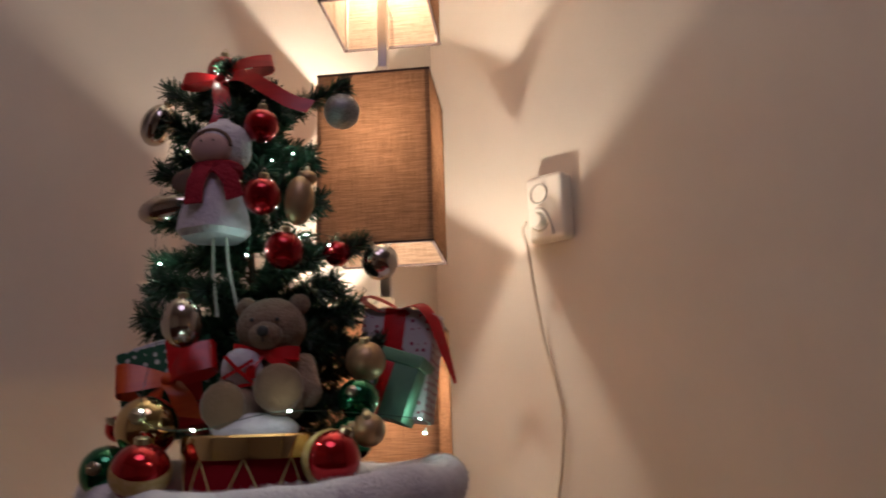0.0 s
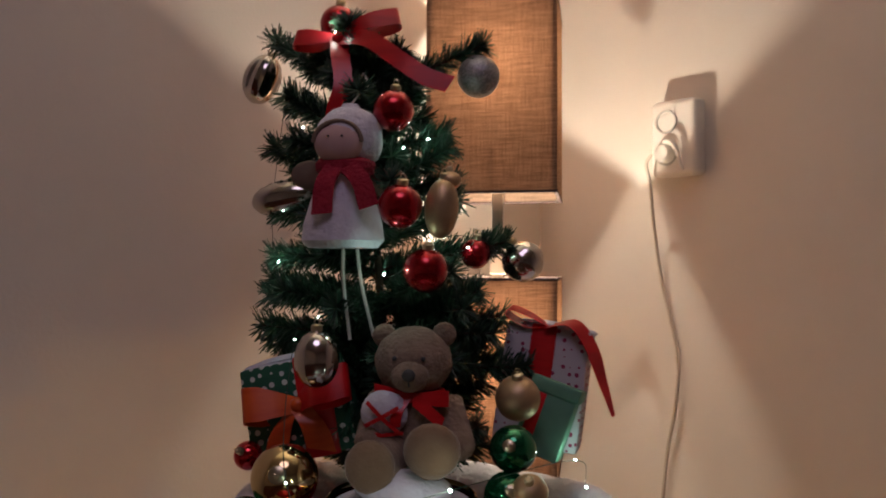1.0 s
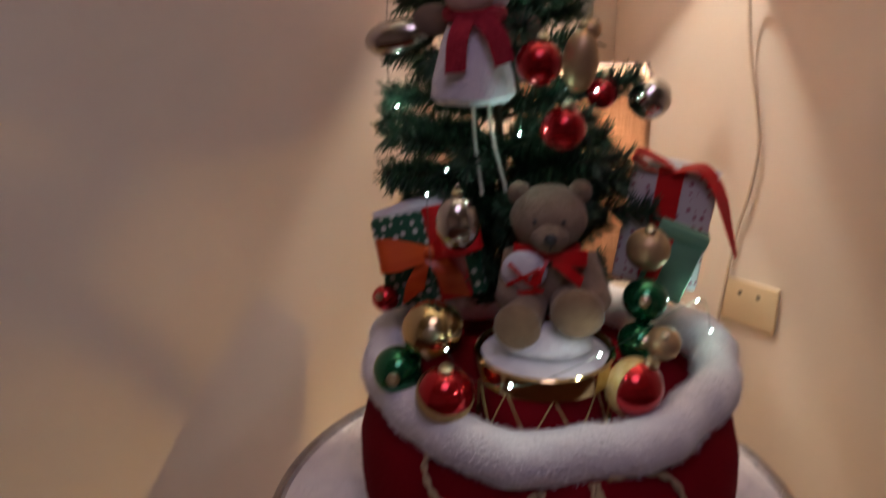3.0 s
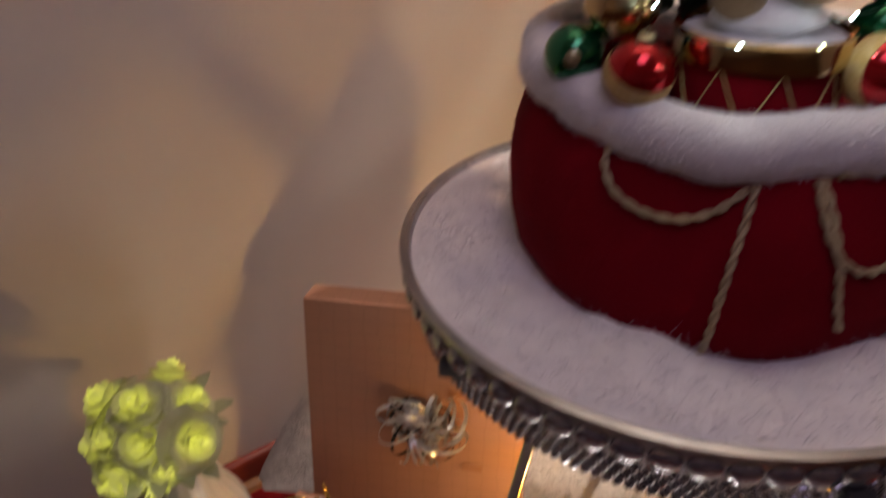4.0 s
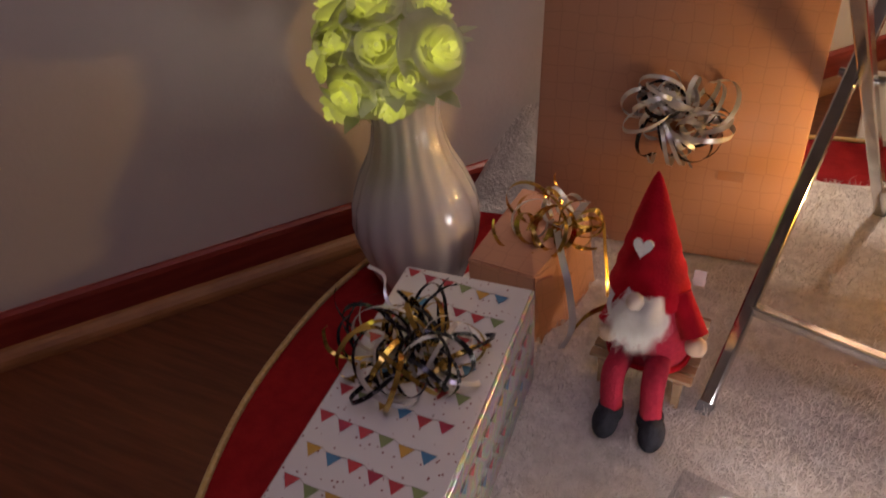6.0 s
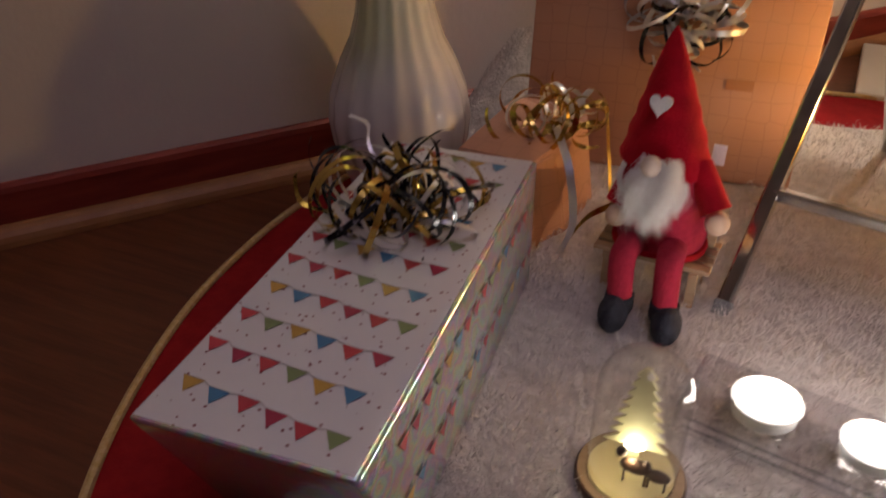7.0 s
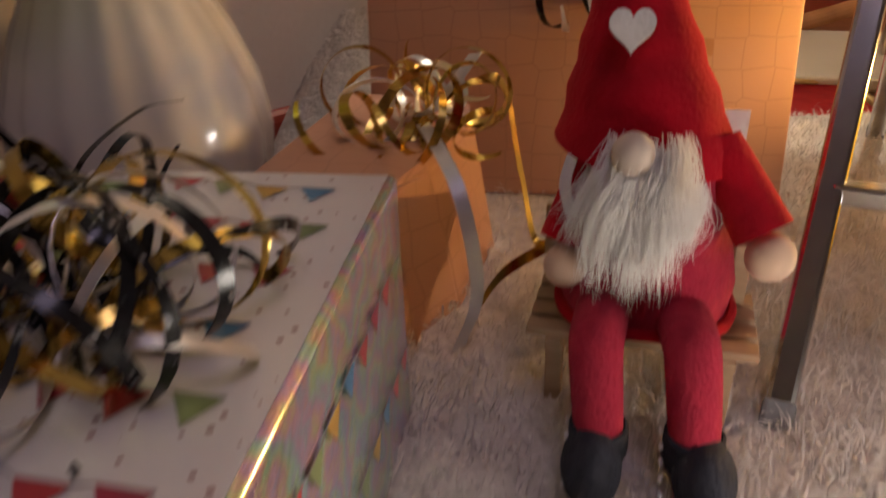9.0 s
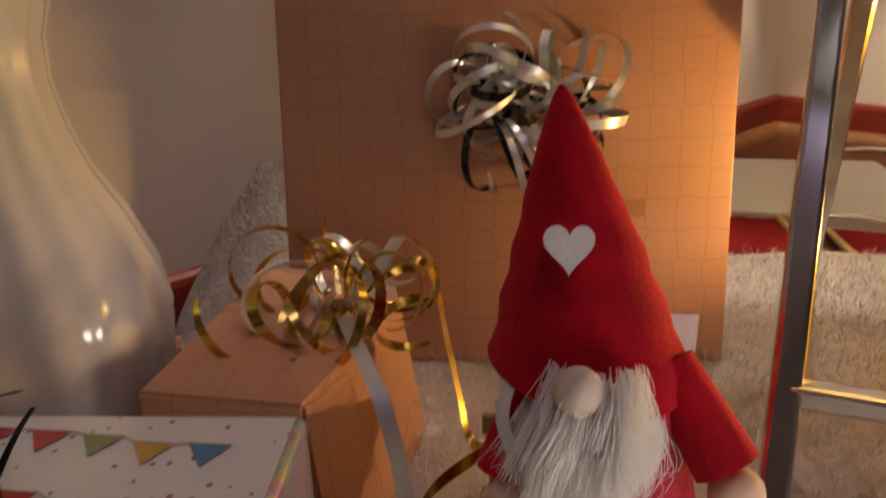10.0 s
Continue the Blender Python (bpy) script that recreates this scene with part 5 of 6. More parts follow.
def bunting_paper():
    m = dotted("bunting_paper", (0.66, 0.65, 0.66), (0.24, 0.09, 0.10), 135)
    nt = m.node_tree
    b = nt.nodes["Principled BSDF"]
    b.inputs["Roughness"].default_value = 0.28
    b.inputs["Coat Weight"].default_value = 0.5
    for n in nt.nodes:
        if n.type == "VALTORGB":
            n.color_ramp.elements[1].position = 0.15
        if n.type == "TEX_VORONOI":
            n.inputs["Randomness"].default_value = 0.9
    nz = nt.nodes.new("ShaderNodeTexNoise")
    nz.inputs["Scale"].default_value = 14
    bp = nt.nodes.new("ShaderNodeBump")
    bp.inputs["Strength"].default_value, bp.inputs["Distance"].default_value = 0.25, 0.004
    nt.links.new(nt.nodes["Texture Coordinate"].outputs["Object"], nz.inputs["Vector"])
    nt.links.new(nz.outputs["Fac"], bp.inputs["Height"])
    nt.links.new(bp.outputs[0], b.inputs["Normal"])
    return m


def foil():
    """Holographic foil: hue shifts in small flecks."""
    m = bpy.data.materials.new("holographic_foil")
    m.use_nodes = True
    nt = m.node_tree
    b = nt.nodes["Principled BSDF"]
    b.inputs["Metallic"].default_value, b.inputs["Roughness"].default_value = 0.7, 0.22
    tc = nt.nodes.new("ShaderNodeTexCoord")
    n = nt.nodes.new("ShaderNodeTexNoise")
    n.inputs["Scale"].default_value, n.inputs["Detail"].default_value = 26, 3
    v = nt.nodes.new("ShaderNodeTexVoronoi")
    v.inputs["Scale"].default_value = 420
    hs = nt.nodes.new("ShaderNodeCombineColor")
    hs.mode = "HSV"
    hs.inputs[1].default_value, hs.inputs[2].default_value = 0.36, 0.78
    add = nt.nodes.new("ShaderNodeMath")
    add.operation = "MULTIPLY_ADD"
    add.inputs[1].default_value, add.inputs[2].default_value = 0.5, 0.0
    mul = nt.nodes.new("ShaderNodeMath")
    mul.operation = "MULTIPLY_ADD"
    mul.inputs[1].default_value = 7.0
    nt.links.new(tc.outputs["Object"], n.inputs["Vector"])
    nt.links.new(tc.outputs["Object"], v.inputs["Vector"])
    nt.links.new(v.outputs["Distance"], add.inputs[0])
    nt.links.new(n.outputs["Fac"], mul.inputs[0])
    nt.links.new(add.outputs[0], mul.inputs[2])
    wrap = nt.nodes.new("ShaderNodeMath")
    wrap.operation = "FRACT"
    nt.links.new(mul.outputs[0], wrap.inputs[0])
    nt.links.new(wrap.outputs[0], hs.inputs[0])
    nt.links.new(hs.outputs[0], b.inputs["Base Color"])
    bp = nt.nodes.new("ShaderNodeBump")
    bp.inputs["Strength"].default_value, bp.inputs["Distance"].default_value = 0.5, 0.003
    nt.links.new(n.outputs["Fac"], bp.inputs["Height"])
    nt.links.new(bp.outputs[0], b.inputs["Normal"])
    return m


BUNTING, FOIL = bunting_paper(), foil()
gift = thing("bunting_present", (*GIFT_C, GIFT_Z), "white present wrapped in colourful bunting paper", "present", turn=(0, 0, GIFT_TURN))
bm = block(GIFT[0], GIFT[1], GIFT[2], (0, 0, 0), 0.0035, 3)
for f in bm.faces:
    c = f.calc_center_median()
    f.material_index = 1 if c.x > GIFT[0] / 2 - 0.0033 or c.y < -GIFT[1] / 2 + 0.0033 else 0
for v in bm.verts:
    if v.co.y < 0:
        v.co.y += 0.055 * (1 - v.co.z / GIFT[2])
    v.co += Vector((0.0012 * noise.noise(v.co * 30), 0.0012 * noise.noise(v.co * 30 + Vector((5, 0, 0))), 0))
part("paper_wrap", bm, [BUNTING, FOIL], gift, "glossy bunting paper with a foil side")
w, d, h = GIFT[0] / 2, GIFT[1] / 2, GIFT[2]
FLAGS = [mat("flag_red", (0.46, 0.045, 0.06), 0.35, coat=0.4), mat("flag_blue", (0.06, 0.20, 0.36), 0.35, coat=0.4), mat("flag_ochre", (0.50, 0.30, 0.06), 0.35, coat=0.4),
         mat("flag_green", (0.20, 0.26, 0.11), 0.35, coat=0.4), mat("flag_crimson", (0.36, 0.03, 0.07), 0.35, coat=0.4)]
LINE = mat("print_line", (0.25, 0.22, 0.22), 0.4)


def bunting(top, rows, spacing, x0, x1, at, nudge, lean=0.14):
    """Rows of printed pennants on a sagging line; at(u, v) places a point of the print."""
    order = (0, 4, 0, 3, 2, 1)
    for r in range(rows):
        v0 = top - spacing * r
        pts, k = [], (r * 4) % 6
        u = x0 + 0.004 + 0.006 * ((r * 5) % 3) / 2
        while u < x1 - 0.017:
            sag = -0.0030 * math.sin(math.pi * ((u - x0) / 0.055 % 1)) - lean * (u - x0)
            a, b, c = at(u, v0 + sag), at(u + 0.0155, v0 + sag - 0.0012), at(u + 0.0080, v0 + sag - 0.0130)
            bm = bmesh.new()
            bm.faces.new([bm.verts.new(p) for p in (a, b, c)])
            bmesh.ops.translate(bm, vec=nudge, verts=bm.verts)
            part("pennant", bm, FLAGS[order[k % 6]], gift, smooth=False)
            pts.append(Vector(a) + Vector(nudge))
            pts.append(Vector(b) + Vector(nudge))
            u += 0.0202
            k += 1
        if len(pts) > 2:
            part("printed_line", tube(pts, 0.00025, 4), LINE, gift)


bunting(d - 0.004, 11, 0.0335, -w, w, lambda u, v: (u, v, h), (0, 0, 0.0007))
bunting(0.112, 2, 0.052, -d + 0.045, d - 0.005, lambda u, v: (w, u, v), (0.0016, 0, 0), 0.02)
curl_bow("curled_ribbon", "gold, black and silver curled ribbon on the present", (-0.553, 0.862, GIFT_Z + GIFT[2]), 40, 0.055, [R_BLACK, R_GOLD, R_BLACK, R_GOLD, R_SILVER], random.Random(3), (0, 0, 1), w=0.0046, flat=0.6)
o = thing("ribbon_end", (-0.563, 0.870, GIFT_Z + GIFT[2]), "loose gold and black ribbon ends on the present", "ribbon", size=0.85)
part("ribbon_strip", strip(smooth_path([(0, 0, 0.004), (-0.05, -0.028, 0.002), (-0.080, -0.035, 0.008), (-0.088, -0.030, 0.030), (-0.086, -0.026, 0.036)]), 0.0048, (0.3, 0.9, 0.2), 0.0003), R_GOLD, o)
part("ribbon_strip", strip(smooth_path([(0, 0, 0.004), (0.03, 0.03, 0.010), (0.055, 0.045, 0.008), (0.075, 0.035, 0.003)]), 0.0046, (-0.3, 0.8, 0.3), 0.0003), R_BLACK, o)
part("ribbon_strip", strip(smooth_path([(-0.01, 0.02, 0.010), (-0.04, 0.03, 0.045), (-0.052, 0.05, 0.058), (-0.075, 0.055, 0.062)]), 0.0045, (0.3, 0.8, 0.4), 0.0003), R_SILVER, o)
part("ribbon_strip", strip(smooth_path([(0.0, 0.02, 0.010), (0.005, 0.03, 0.045), (0.022, 0.05, 0.062), (0.035, 0.06, 0.064)]), 0.0045, (0.8, -0.3, 0.2), 0.0003), R_BLACK, o)

# ---- copper-coloured presents ----


def copper_paper():
    """Copper paper with a fine printed net of lines."""
    m = mat("copper_net_paper", (0.36, 0.145, 0.075), 0.45, 0.0, bump=0.12, bump_scale=16)
    nt = m.node_tree
    b = nt.nodes["Principled BSDF"]
    tc = nt.nodes["Texture Coordinate"]
    v = nt.nodes.new("ShaderNodeTexVoronoi")
    v.feature = "DISTANCE_TO_EDGE"
    v.inputs["Scale"].default_value, v.inputs["Randomness"].default_value = 46, 0.25
    n = nt.nodes.new("ShaderNodeTexNoise")
    n.inputs["Scale"].default_value = 6
    r = nt.nodes.new("ShaderNodeValToRGB")
    r.color_ramp.elements[0].color, r.color_ramp.elements[1].color = (0.37, 0.185, 0.118, 1), (0.45, 0.23, 0.15, 1)
    r.color_ramp.elements[0].position, r.color_ramp.elements[1].position = 0.010, 0.030
    nt.links.new(tc.outputs["Object"], v.inputs["Vector"])
    nt.links.new(v.outputs["Distance"], r.inputs["Fac"])
    nt.links.new(r.outputs[0], b.inputs["Base Color"])
    return m


COPPER = copper_paper()
tall = thing("copper_present", (-0.421, 1.268, 0.020), "tall flat present in copper wrapping paper", "present", turn=(-9.5, 0, 4.0))
bm = block(0.322, 0.050, 0.366, (0, 0.026, 0), 0.003, 2)
for v in bm.verts:
    v.co += Vector((0, 0.0025 * noise.noise(v.co * 9), 0.002 * noise.noise(v.co * 12 + Vector((3, 0, 0)))))
part("paper_wrap", bm, COPPER, tall)
bm = bmesh.new()
bm.faces.new([bm.verts.new(p) for p in ((-0.158, 0.006, 0.3675), (0.158, 0.006, 0.3675), (0.11, 0.042, 0.3690), (-0.13, 0.042, 0.3690))])
bmesh.ops.solidify(bm, geom=bm.faces[:], thickness=0.0006)
part("folded_flap", bm, COPPER, tall, smooth=False)
part("tape", block(0.03, 0.0006, 0.012, (0.085, -0.0012, 0.11)), mat("clear_tape", (0.45, 0.22, 0.13), 0.12, coat=0.8), tall)
curl_bow("curled_ribbon", "silver and black curled ribbon on the copper present", (-0.408, 1.296, 0.208), 38, 0.049, [R_SILVER, R_SILVER, R_BLACK, R_SILVER, R_SILVER], random.Random(17), (0, -1, 0.15), w=0.0058, flat=0.35)
small = thing("copper_present", (-0.533, 1.128, 0.012), "small present in copper paper with folded end", "present", turn=(0, 0, -3.0))
bm = bmesh.new()
w2, d2, h2 = 0.048, 0.079, 0.106
outline = [(-w2, -d2), (w2 * 0.72, -d2), (w2 * 1.25, -d2 * 0.35), (w2 * 1.35, d2 * 0.75), (w2 * 0.8, d2), (-w2, d2)]
lo = [bm.verts.new((x * 0.96, y, 0)) for x, y in outline]
hi = [bm.verts.new((x - (0.018 if x > w2 else 0), y, h2 - (0.012 if x > w2 else 0))) for x, y in outline]
bm.faces.new(lo[::-1]), bm.faces.new(hi)
for i in range(6):
    j = (i + 1) % 6
    bm.faces.new((lo[i], lo[j], hi[j], hi[i]))
bmesh.ops.bevel(bm, geom=bm.edges[:], offset=0.002, segments=2, affect="EDGES")
part("paper_wrap", bm, COPPER, small, smooth=False)
bm = bmesh.new()
bm.faces.new([bm.verts.new(p) for p in ((w2 * 0.74, -d2 - 0.001, h2 - 0.006), (w2 * 1.28, -d2 * 0.40, h2 - 0.02), (w2 * 0.95, -d2 - 0.006, 0.012))])
bmesh.ops.solidify(bm, geom=bm.faces[:], thickness=0.0007)
part("folded_flap", bm, COPPER, small, smooth=False)
curl_bow("curled_ribbon", "gold and silver curled ribbon on the small present", (-0.508, 1.138, 0.119), 15, 0.052, [R_GOLD, R_SILVER, R_GOLD, R_GOLD], random.Random(23), (0, 0, 1), w=0.0055)
o = thing("ribbon_end", (-0.508, 1.138, 0.119), "loose gold and silver ribbon ends on the present", "ribbon")
part("ribbon_strip", strip(smooth_path([(0, 0, 0.004), (0.022, -0.05, 0.006), (0.040, -0.078, -0.012), (0.050, -0.090, -0.060), (0.040, -0.095, -0.095)]), 0.008, (0.85, 0.35, 0.3), 0.0003), R_SILVER, o)
part("ribbon_strip", strip(smooth_path([(0, 0, 0.006), (0.045, 0.01, 0.030), (0.062, -0.005, -0.02), (0.074, -0.03, -0.055), (0.085, -0.045, -0.052)]), 0.007, (0.2, 0.9, 0.3), 0.0003), R_GOLD, o)
part("ribbon_strip", strip(smooth_path([(0.085, -0.045, -0.052), (0.06, -0.062, -0.064), (0.045, -0.075, -0.085)]), 0.008, (0.1, 0.5, 0.9), 0.0003), R_GOLD, o)
part("ribbon_strip", strip(smooth_path([(-0.005, 0, 0.006), (0.015, -0.018, 0.020), (0.034, 0.005, 0.045)]), 0.011, (0.75, -0.5, 0.2), 0.0003), R_SILVER, o)

# ---- gnome on a little bench ----
GX, GY = -0.381, 1.030
PINE = mat("raw_pine", (0.34, 0.22, 0.13), 0.7, other=(0.42, 0.29, 0.18), scale=30, stretch=(1, 8, 8), bump=0.2, bump_scale=90)
GNOME = pose(0.009, 0.010, 0) @ pose(GX, GY, 0.012) @ Matrix.Scale(0.915, 4)
bench = thing("toy_bench", (GX + 0.009, GY + 0.010, 0.012), "tiny slatted pine bench under the gnome", "toy bench", turn=(0, 0, -4), size=0.915)
for k in range(4):
    part("slat", block(0.118, 0.012, 0.005, (0, -0.027 + 0.0165 * k, 0.050), 0.0008), PINE, bench, smooth=False)
for sx in (-0.044, 0.044):
    part("support", block(0.009, 0.066, 0.007, (sx, -0.002, 0.043), 0.0008), PINE, bench, smooth=False)
    for sy in (-0.026, 0.022):
        part("leg", block(0.009, 0.009, 0.045, (sx, sy, 0), 0.0008), PINE, bench, smooth=False)
    part("armrest_post", block(0.009, 0.009, 0.036, (sx * 1.12, 0.02, 0.055), 0.0008), PINE, bench, smooth=False)
for k in range(2):
    part("back_slat", block(0.118, 0.005, 0.011, (0, 0.030, 0.068 + 0.02 * k), 0.0008), PINE, bench, smooth=False)

G_RED = mat("gnome_red", (0.27, 0.002, 0.010), 0.9, other=(0.44, 0.0035, 0.016), scale=34, bump=0.35, bump_scale=350, sheen=0.5)
G_RED.node_tree.nodes["Principled BSDF"].inputs["Sheen Tint"].default_value = (1.0, 0.12, 0.10, 1)
G_RED.node_tree.nodes["Principled BSDF"].inputs["Specular IOR Level"].default_value = 0.15
G_DARK = mat("gnome_wine", (0.34, 0.01, 0.035), 0.92, other=(0.42, 0.016, 0.045), scale=160, bump=0.7, bump_scale=420)
G_SHOE = mat("gnome_shoe", (0.012, 0.013, 0.022), 0.8, other=(0.025, 0.026, 0.04), scale=120, bump=0.6, bump_scale=300)
G_HAND = mat("gnome_hand", (0.56, 0.38, 0.27), 0.85, other=(0.62, 0.43, 0.31), scale=60, sheen=0.2)
G_HAIR = mat("gnome_hair", (0.82, 0.77, 0.73), 0.6, other=(0.90, 0.87, 0.84), scale=120)
G_NOSE = mat("gnome_nose", (0.62, 0.50, 0.42), 0.85, other=(0.68, 0.56, 0.47), scale=60)
G_HEART = mat("gnome_heart", (0.66, 0.62, 0.60), 0.85, other=(0.74, 0.70, 0.68), scale=60, bump=0.4, bump_scale=300)
LACE = mat("lace_white", (0.72, 0.72, 0.72), 0.6)
rg = random.Random(31)
pieces = []
# hat: a soft cone that leans back a little
HAT0, HAT1 = Vector((GX - 0.007, GY + 0.002, 0.161)), Vector((-0.402, 1.083, 0.276))
bm = bmesh.new()
rings = []
for j in range(22):
    t = j / 21
    c = HAT0.lerp(HAT1, t) + Vector((0, -0.004 * math.sin(math.pi * t), 0))
    r = 0.0380 * (1 - t) ** 0.88 + 0.0055 * math.sqrt(max(0, 1 - t)) + 0.0012
    line = []
    for i in range(40):
        a = 2 * math.pi * i / 40
        k = 1 + 0.03 * noise.noise(Vector((math.cos(a) * 1.5, math.sin(a) * 1.5, t * 9))) + 0.055 * math.sin(t * 34 + 1.2 * math.sin(a)) * max(0, 0.55 - abs(t - 0.35)) * (0.6 + 0.4 * math.sin(a * 2 + 1))
        dip = -0.006 * math.cos(a + 0.5) if j == 0 else 0
        line.append(bm.verts.new(c + Vector((r * k * math.cos(a), r * k * math.sin(a) * 0.9, dip))))
    rings.append(line)
for a, b in zip(rings, rings[1:]):
    for i in range(40):
        k = (i + 1) % 40
        bm.faces.new((a[i], a[k], b[k], b[i]))
bm.faces.new(rings[-1])
pieces.append((bm, 0))
# body, arms, legs, shoes, hands
pieces.append((lathe([(0, 0.066), (0.036, 0.066), (0.044, 0.073), (0.0455, 0.088), (0.042, 0.112), (0.037, 0.135), (0.035, 0.165), (0, 0.170)], 36, m=pose(GX, GY, 0), shape=lambda a, z: (1 + 0.03 * noise.noise(Vector((math.cos(a) * 2, math.sin(a) * 2, z * 30)))) * (1 - 0.12 * abs(math.sin(a)))), 1))
# felt hem round the skirt of the coat
pieces.append((tube([(GX + 0.0455 * math.cos(t), GY + 0.0405 * math.sin(t), 0.0735 + 0.002 * math.sin(3 * t)) for t in [2 * math.pi * k / 36 for k in range(36)]], 0.0032, 8, closed=True), 0))
pieces.append((limb((GX + 0.026, GY - 0.004, 0.166), (GX + 0.050, GY - 0.025, 0.129), 0.0120, 0.0148), 0))
pieces.append((limb((GX - 0.028, GY - 0.002, 0.164), (GX - 0.043, GY - 0.020, 0.116), 0.0110, 0.0135), 0))
pieces.append((ball(0.0118, (GX + 0.0535, GY - 0.031, 0.1200), (1, 0.9, 1.05), n=16), 3))
pieces.append((ball(0.0112, (GX - 0.042, GY - 0.028, 0.106), (1, 0.9, 1.05), n=16), 3))
for sx, kx in ((-0.021, -0.024), (0.017, 0.020)):
    hip, knee, ankle = Vector((GX + sx, GY - 0.020, 0.080)), Vector((GX + kx, GY - 0.066, 0.084)), Vector((GX + kx + 0.004, GY - 0.080, 0.046))
    pieces.append((tube(smooth_path([hip, hip.lerp(knee, 0.6) + Vector((0, 0, 0.003)), knee, knee.lerp(ankle, 0.5) + Vector((0, -0.004, 0)), ankle], 5), 0.0142, 14, taper=lambda t: 1.0 - 0.16 * t), 1))
    fx, fy = ankle.x, ankle.y
    pieces.append((ball(0.0165, (fx + 0.005 * (1 if sx > 0 else -0.5), fy - 0.012, 0.0340), (0.88, 1.35, 1.22), n=20), 2))
    pieces.append((lathe([(0.0125, 0.030), (0.0145, 0.036), (0.0142, 0.050), (0.0125, 0.051)], 18, m=pose(fx, fy, 0)), 2))
    for k in range(5):
        pieces.append((ball(0.0021, (fx - 0.0150, fy - 0.022 + 0.006 * k, 0.030 + 0.0045 * k), (0.6, 1, 1), n=6), 6))
pieces.append((ball(0.0098, (GX - 0.014, GY - 0.041, 0.172), (1.0, 0.9, 1.08), n=18), 7))
# heart patch
bm = bmesh.new()
outline = []
for k in range(36):
    a = 2 * math.pi * k / 36
    outline.append((16 * math.sin(a) ** 3, 13 * math.cos(a) - 5 * math.cos(2 * a) - 2 * math.cos(3 * a) - math.cos(4 * a)))
hc = Vector((-0.3990, 1.0180, 0.2215))
tilt = Matrix.Rotation(radians(-20), 3, "X")
fr = [bm.verts.new(hc + tilt @ Vector((x * 0.00066, -0.0010 + 0.00002 * x * x, z * 0.00072))) for x, z in outline]
bk = [bm.verts.new(hc + tilt @ Vector((x * 0.00066, 0.0040 + 0.00002 * x * x, z * 0.00072))) for x, z in outline]
bm.faces.new(fr), bm.faces.new(bk[::-1])
for i in range(36):
    j = (i + 1) % 36
    bm.faces.new((fr[i], fr[j], bk[j], bk[i]))
pieces.append((bm, 5))
# white paper tag behind the shoulder and a striped ribbon by the arm
pieces.append((block(0.013, 0.0006, 0.022, (GX + 0.040, GY + 0.036, 0.148)), 5))
pieces.append((strip(smooth_path([(GX - 0.041, GY - 0.022, 0.164), (GX - 0.044, GY - 0.027, 0.150), (GX - 0.040, GY - 0.030, 0.135)]), 0.006, (0.9, -0.3, 0.2), 0.001), 5))
# beard: locks of fine wavy strands hanging from under the hat over the chest
verts_bm = bmesh.new()
locks = []
for _ in range(60):
    a = rg.triangular(-0.95, 0.85, -0.25)
    long = rg.uniform(0.030, 0.058) if a < 0.15 else rg.uniform(0.022, 0.038)
    locks.append((a, rg.uniform(0.150, 0.178), long, rg.uniform(0.004, 0.017), rg.uniform(-0.011, 0.006), rg.uniform(0, 6.28), rg.uniform(2.5, 5.0) if a < 0.2 else rg.uniform(5, 9)))
for _ in range(5200):
    a, z0, ln, push, drift, ph, bends = locks[int(rg.random() ** 1.1 * len(locks))]
    a += rg.gauss(0, 0.10)
    root = Vector((GX + 0.030 * math.sin(a) - 0.004, GY - 0.035 * math.cos(a) - 0.002, z0 + rg.uniform(-0.006, 0.004)))
    ln *= rg.uniform(0.6, 1.12)
    fly = rg.random() < 0.07
    outd = Vector((math.sin(a) * 0.7, -math.cos(a), 0)) * (push * rg.uniform(0.5, 1.2) + (0.008 if fly else 0))
    wave = rg.uniform(0.0012, 0.0034) * (1.8 if fly else 1)
    ph += rg.gauss(0, 0.5)
    pts = []
    for k in range(9):
        t = k / 8
        pts.append(root + outd * math.sin(min(1, t * 1.3) * math.pi * 0.55) + Vector((wave * (t + 0.2) * math.sin(bends * t + ph) + drift * t, wave * (t + 0.2) * math.cos(bends * t + ph), -ln * t ** 1.1)))
    tube(pts, 0.00019, 3, verts_bm, taper=lambda t: 1 - 0.75 * t, cap=False)
pieces.append((verts_bm, 4))
pieces.append((ball(0.021, (GX - 0.006, GY - 0.021, 0.157), (1.1, 0.72, 0.9), n=24, lump=0.25, freq=80), 4))
tagged(mesh_object("gnome_doll", join(pieces), [G_RED, G_DARK, G_SHOE, G_HAND, G_HAIR, G_HEART, LACE, G_NOSE]), "red felt gnome doll with a white beard", "doll").matrix_basis = GNOME @ pose(-GX, -GY, -0.012)

# ---- candle, tea lights and glass dome ----


def wax():
    """Yellow wax that glows from the lamp within, strongest near the top."""
    m = mat("glowing_wax", (0.62, 0.30, 0.02), 0.45, other=(0.68, 0.36, 0.03), scale=20)
    nt = m.node_tree
    b = nt.nodes["Principled BSDF"]
    sp = nt.nodes.new("ShaderNodeSeparateXYZ")
    nt.links.new(nt.nodes["Texture Coordinate"].outputs["Object"], sp.inputs[0])
    r = nt.nodes.new("ShaderNodeMapRange")
    r.inputs["From Min"].default_value, r.inputs["From Max"].default_value = 0.0, 0.115
    r.inputs["To Min"].default_value, r.inputs["To Max"].default_value = 0.05, 0.75
    nt.links.new(sp.outputs["Z"], r.inputs["Value"])
    nt.links.new(r.outputs[0], b.inputs["Emission Strength"])
    b.inputs["Emission Color"].default_value = (1.0, 0.44, 0.006, 1)
    return m


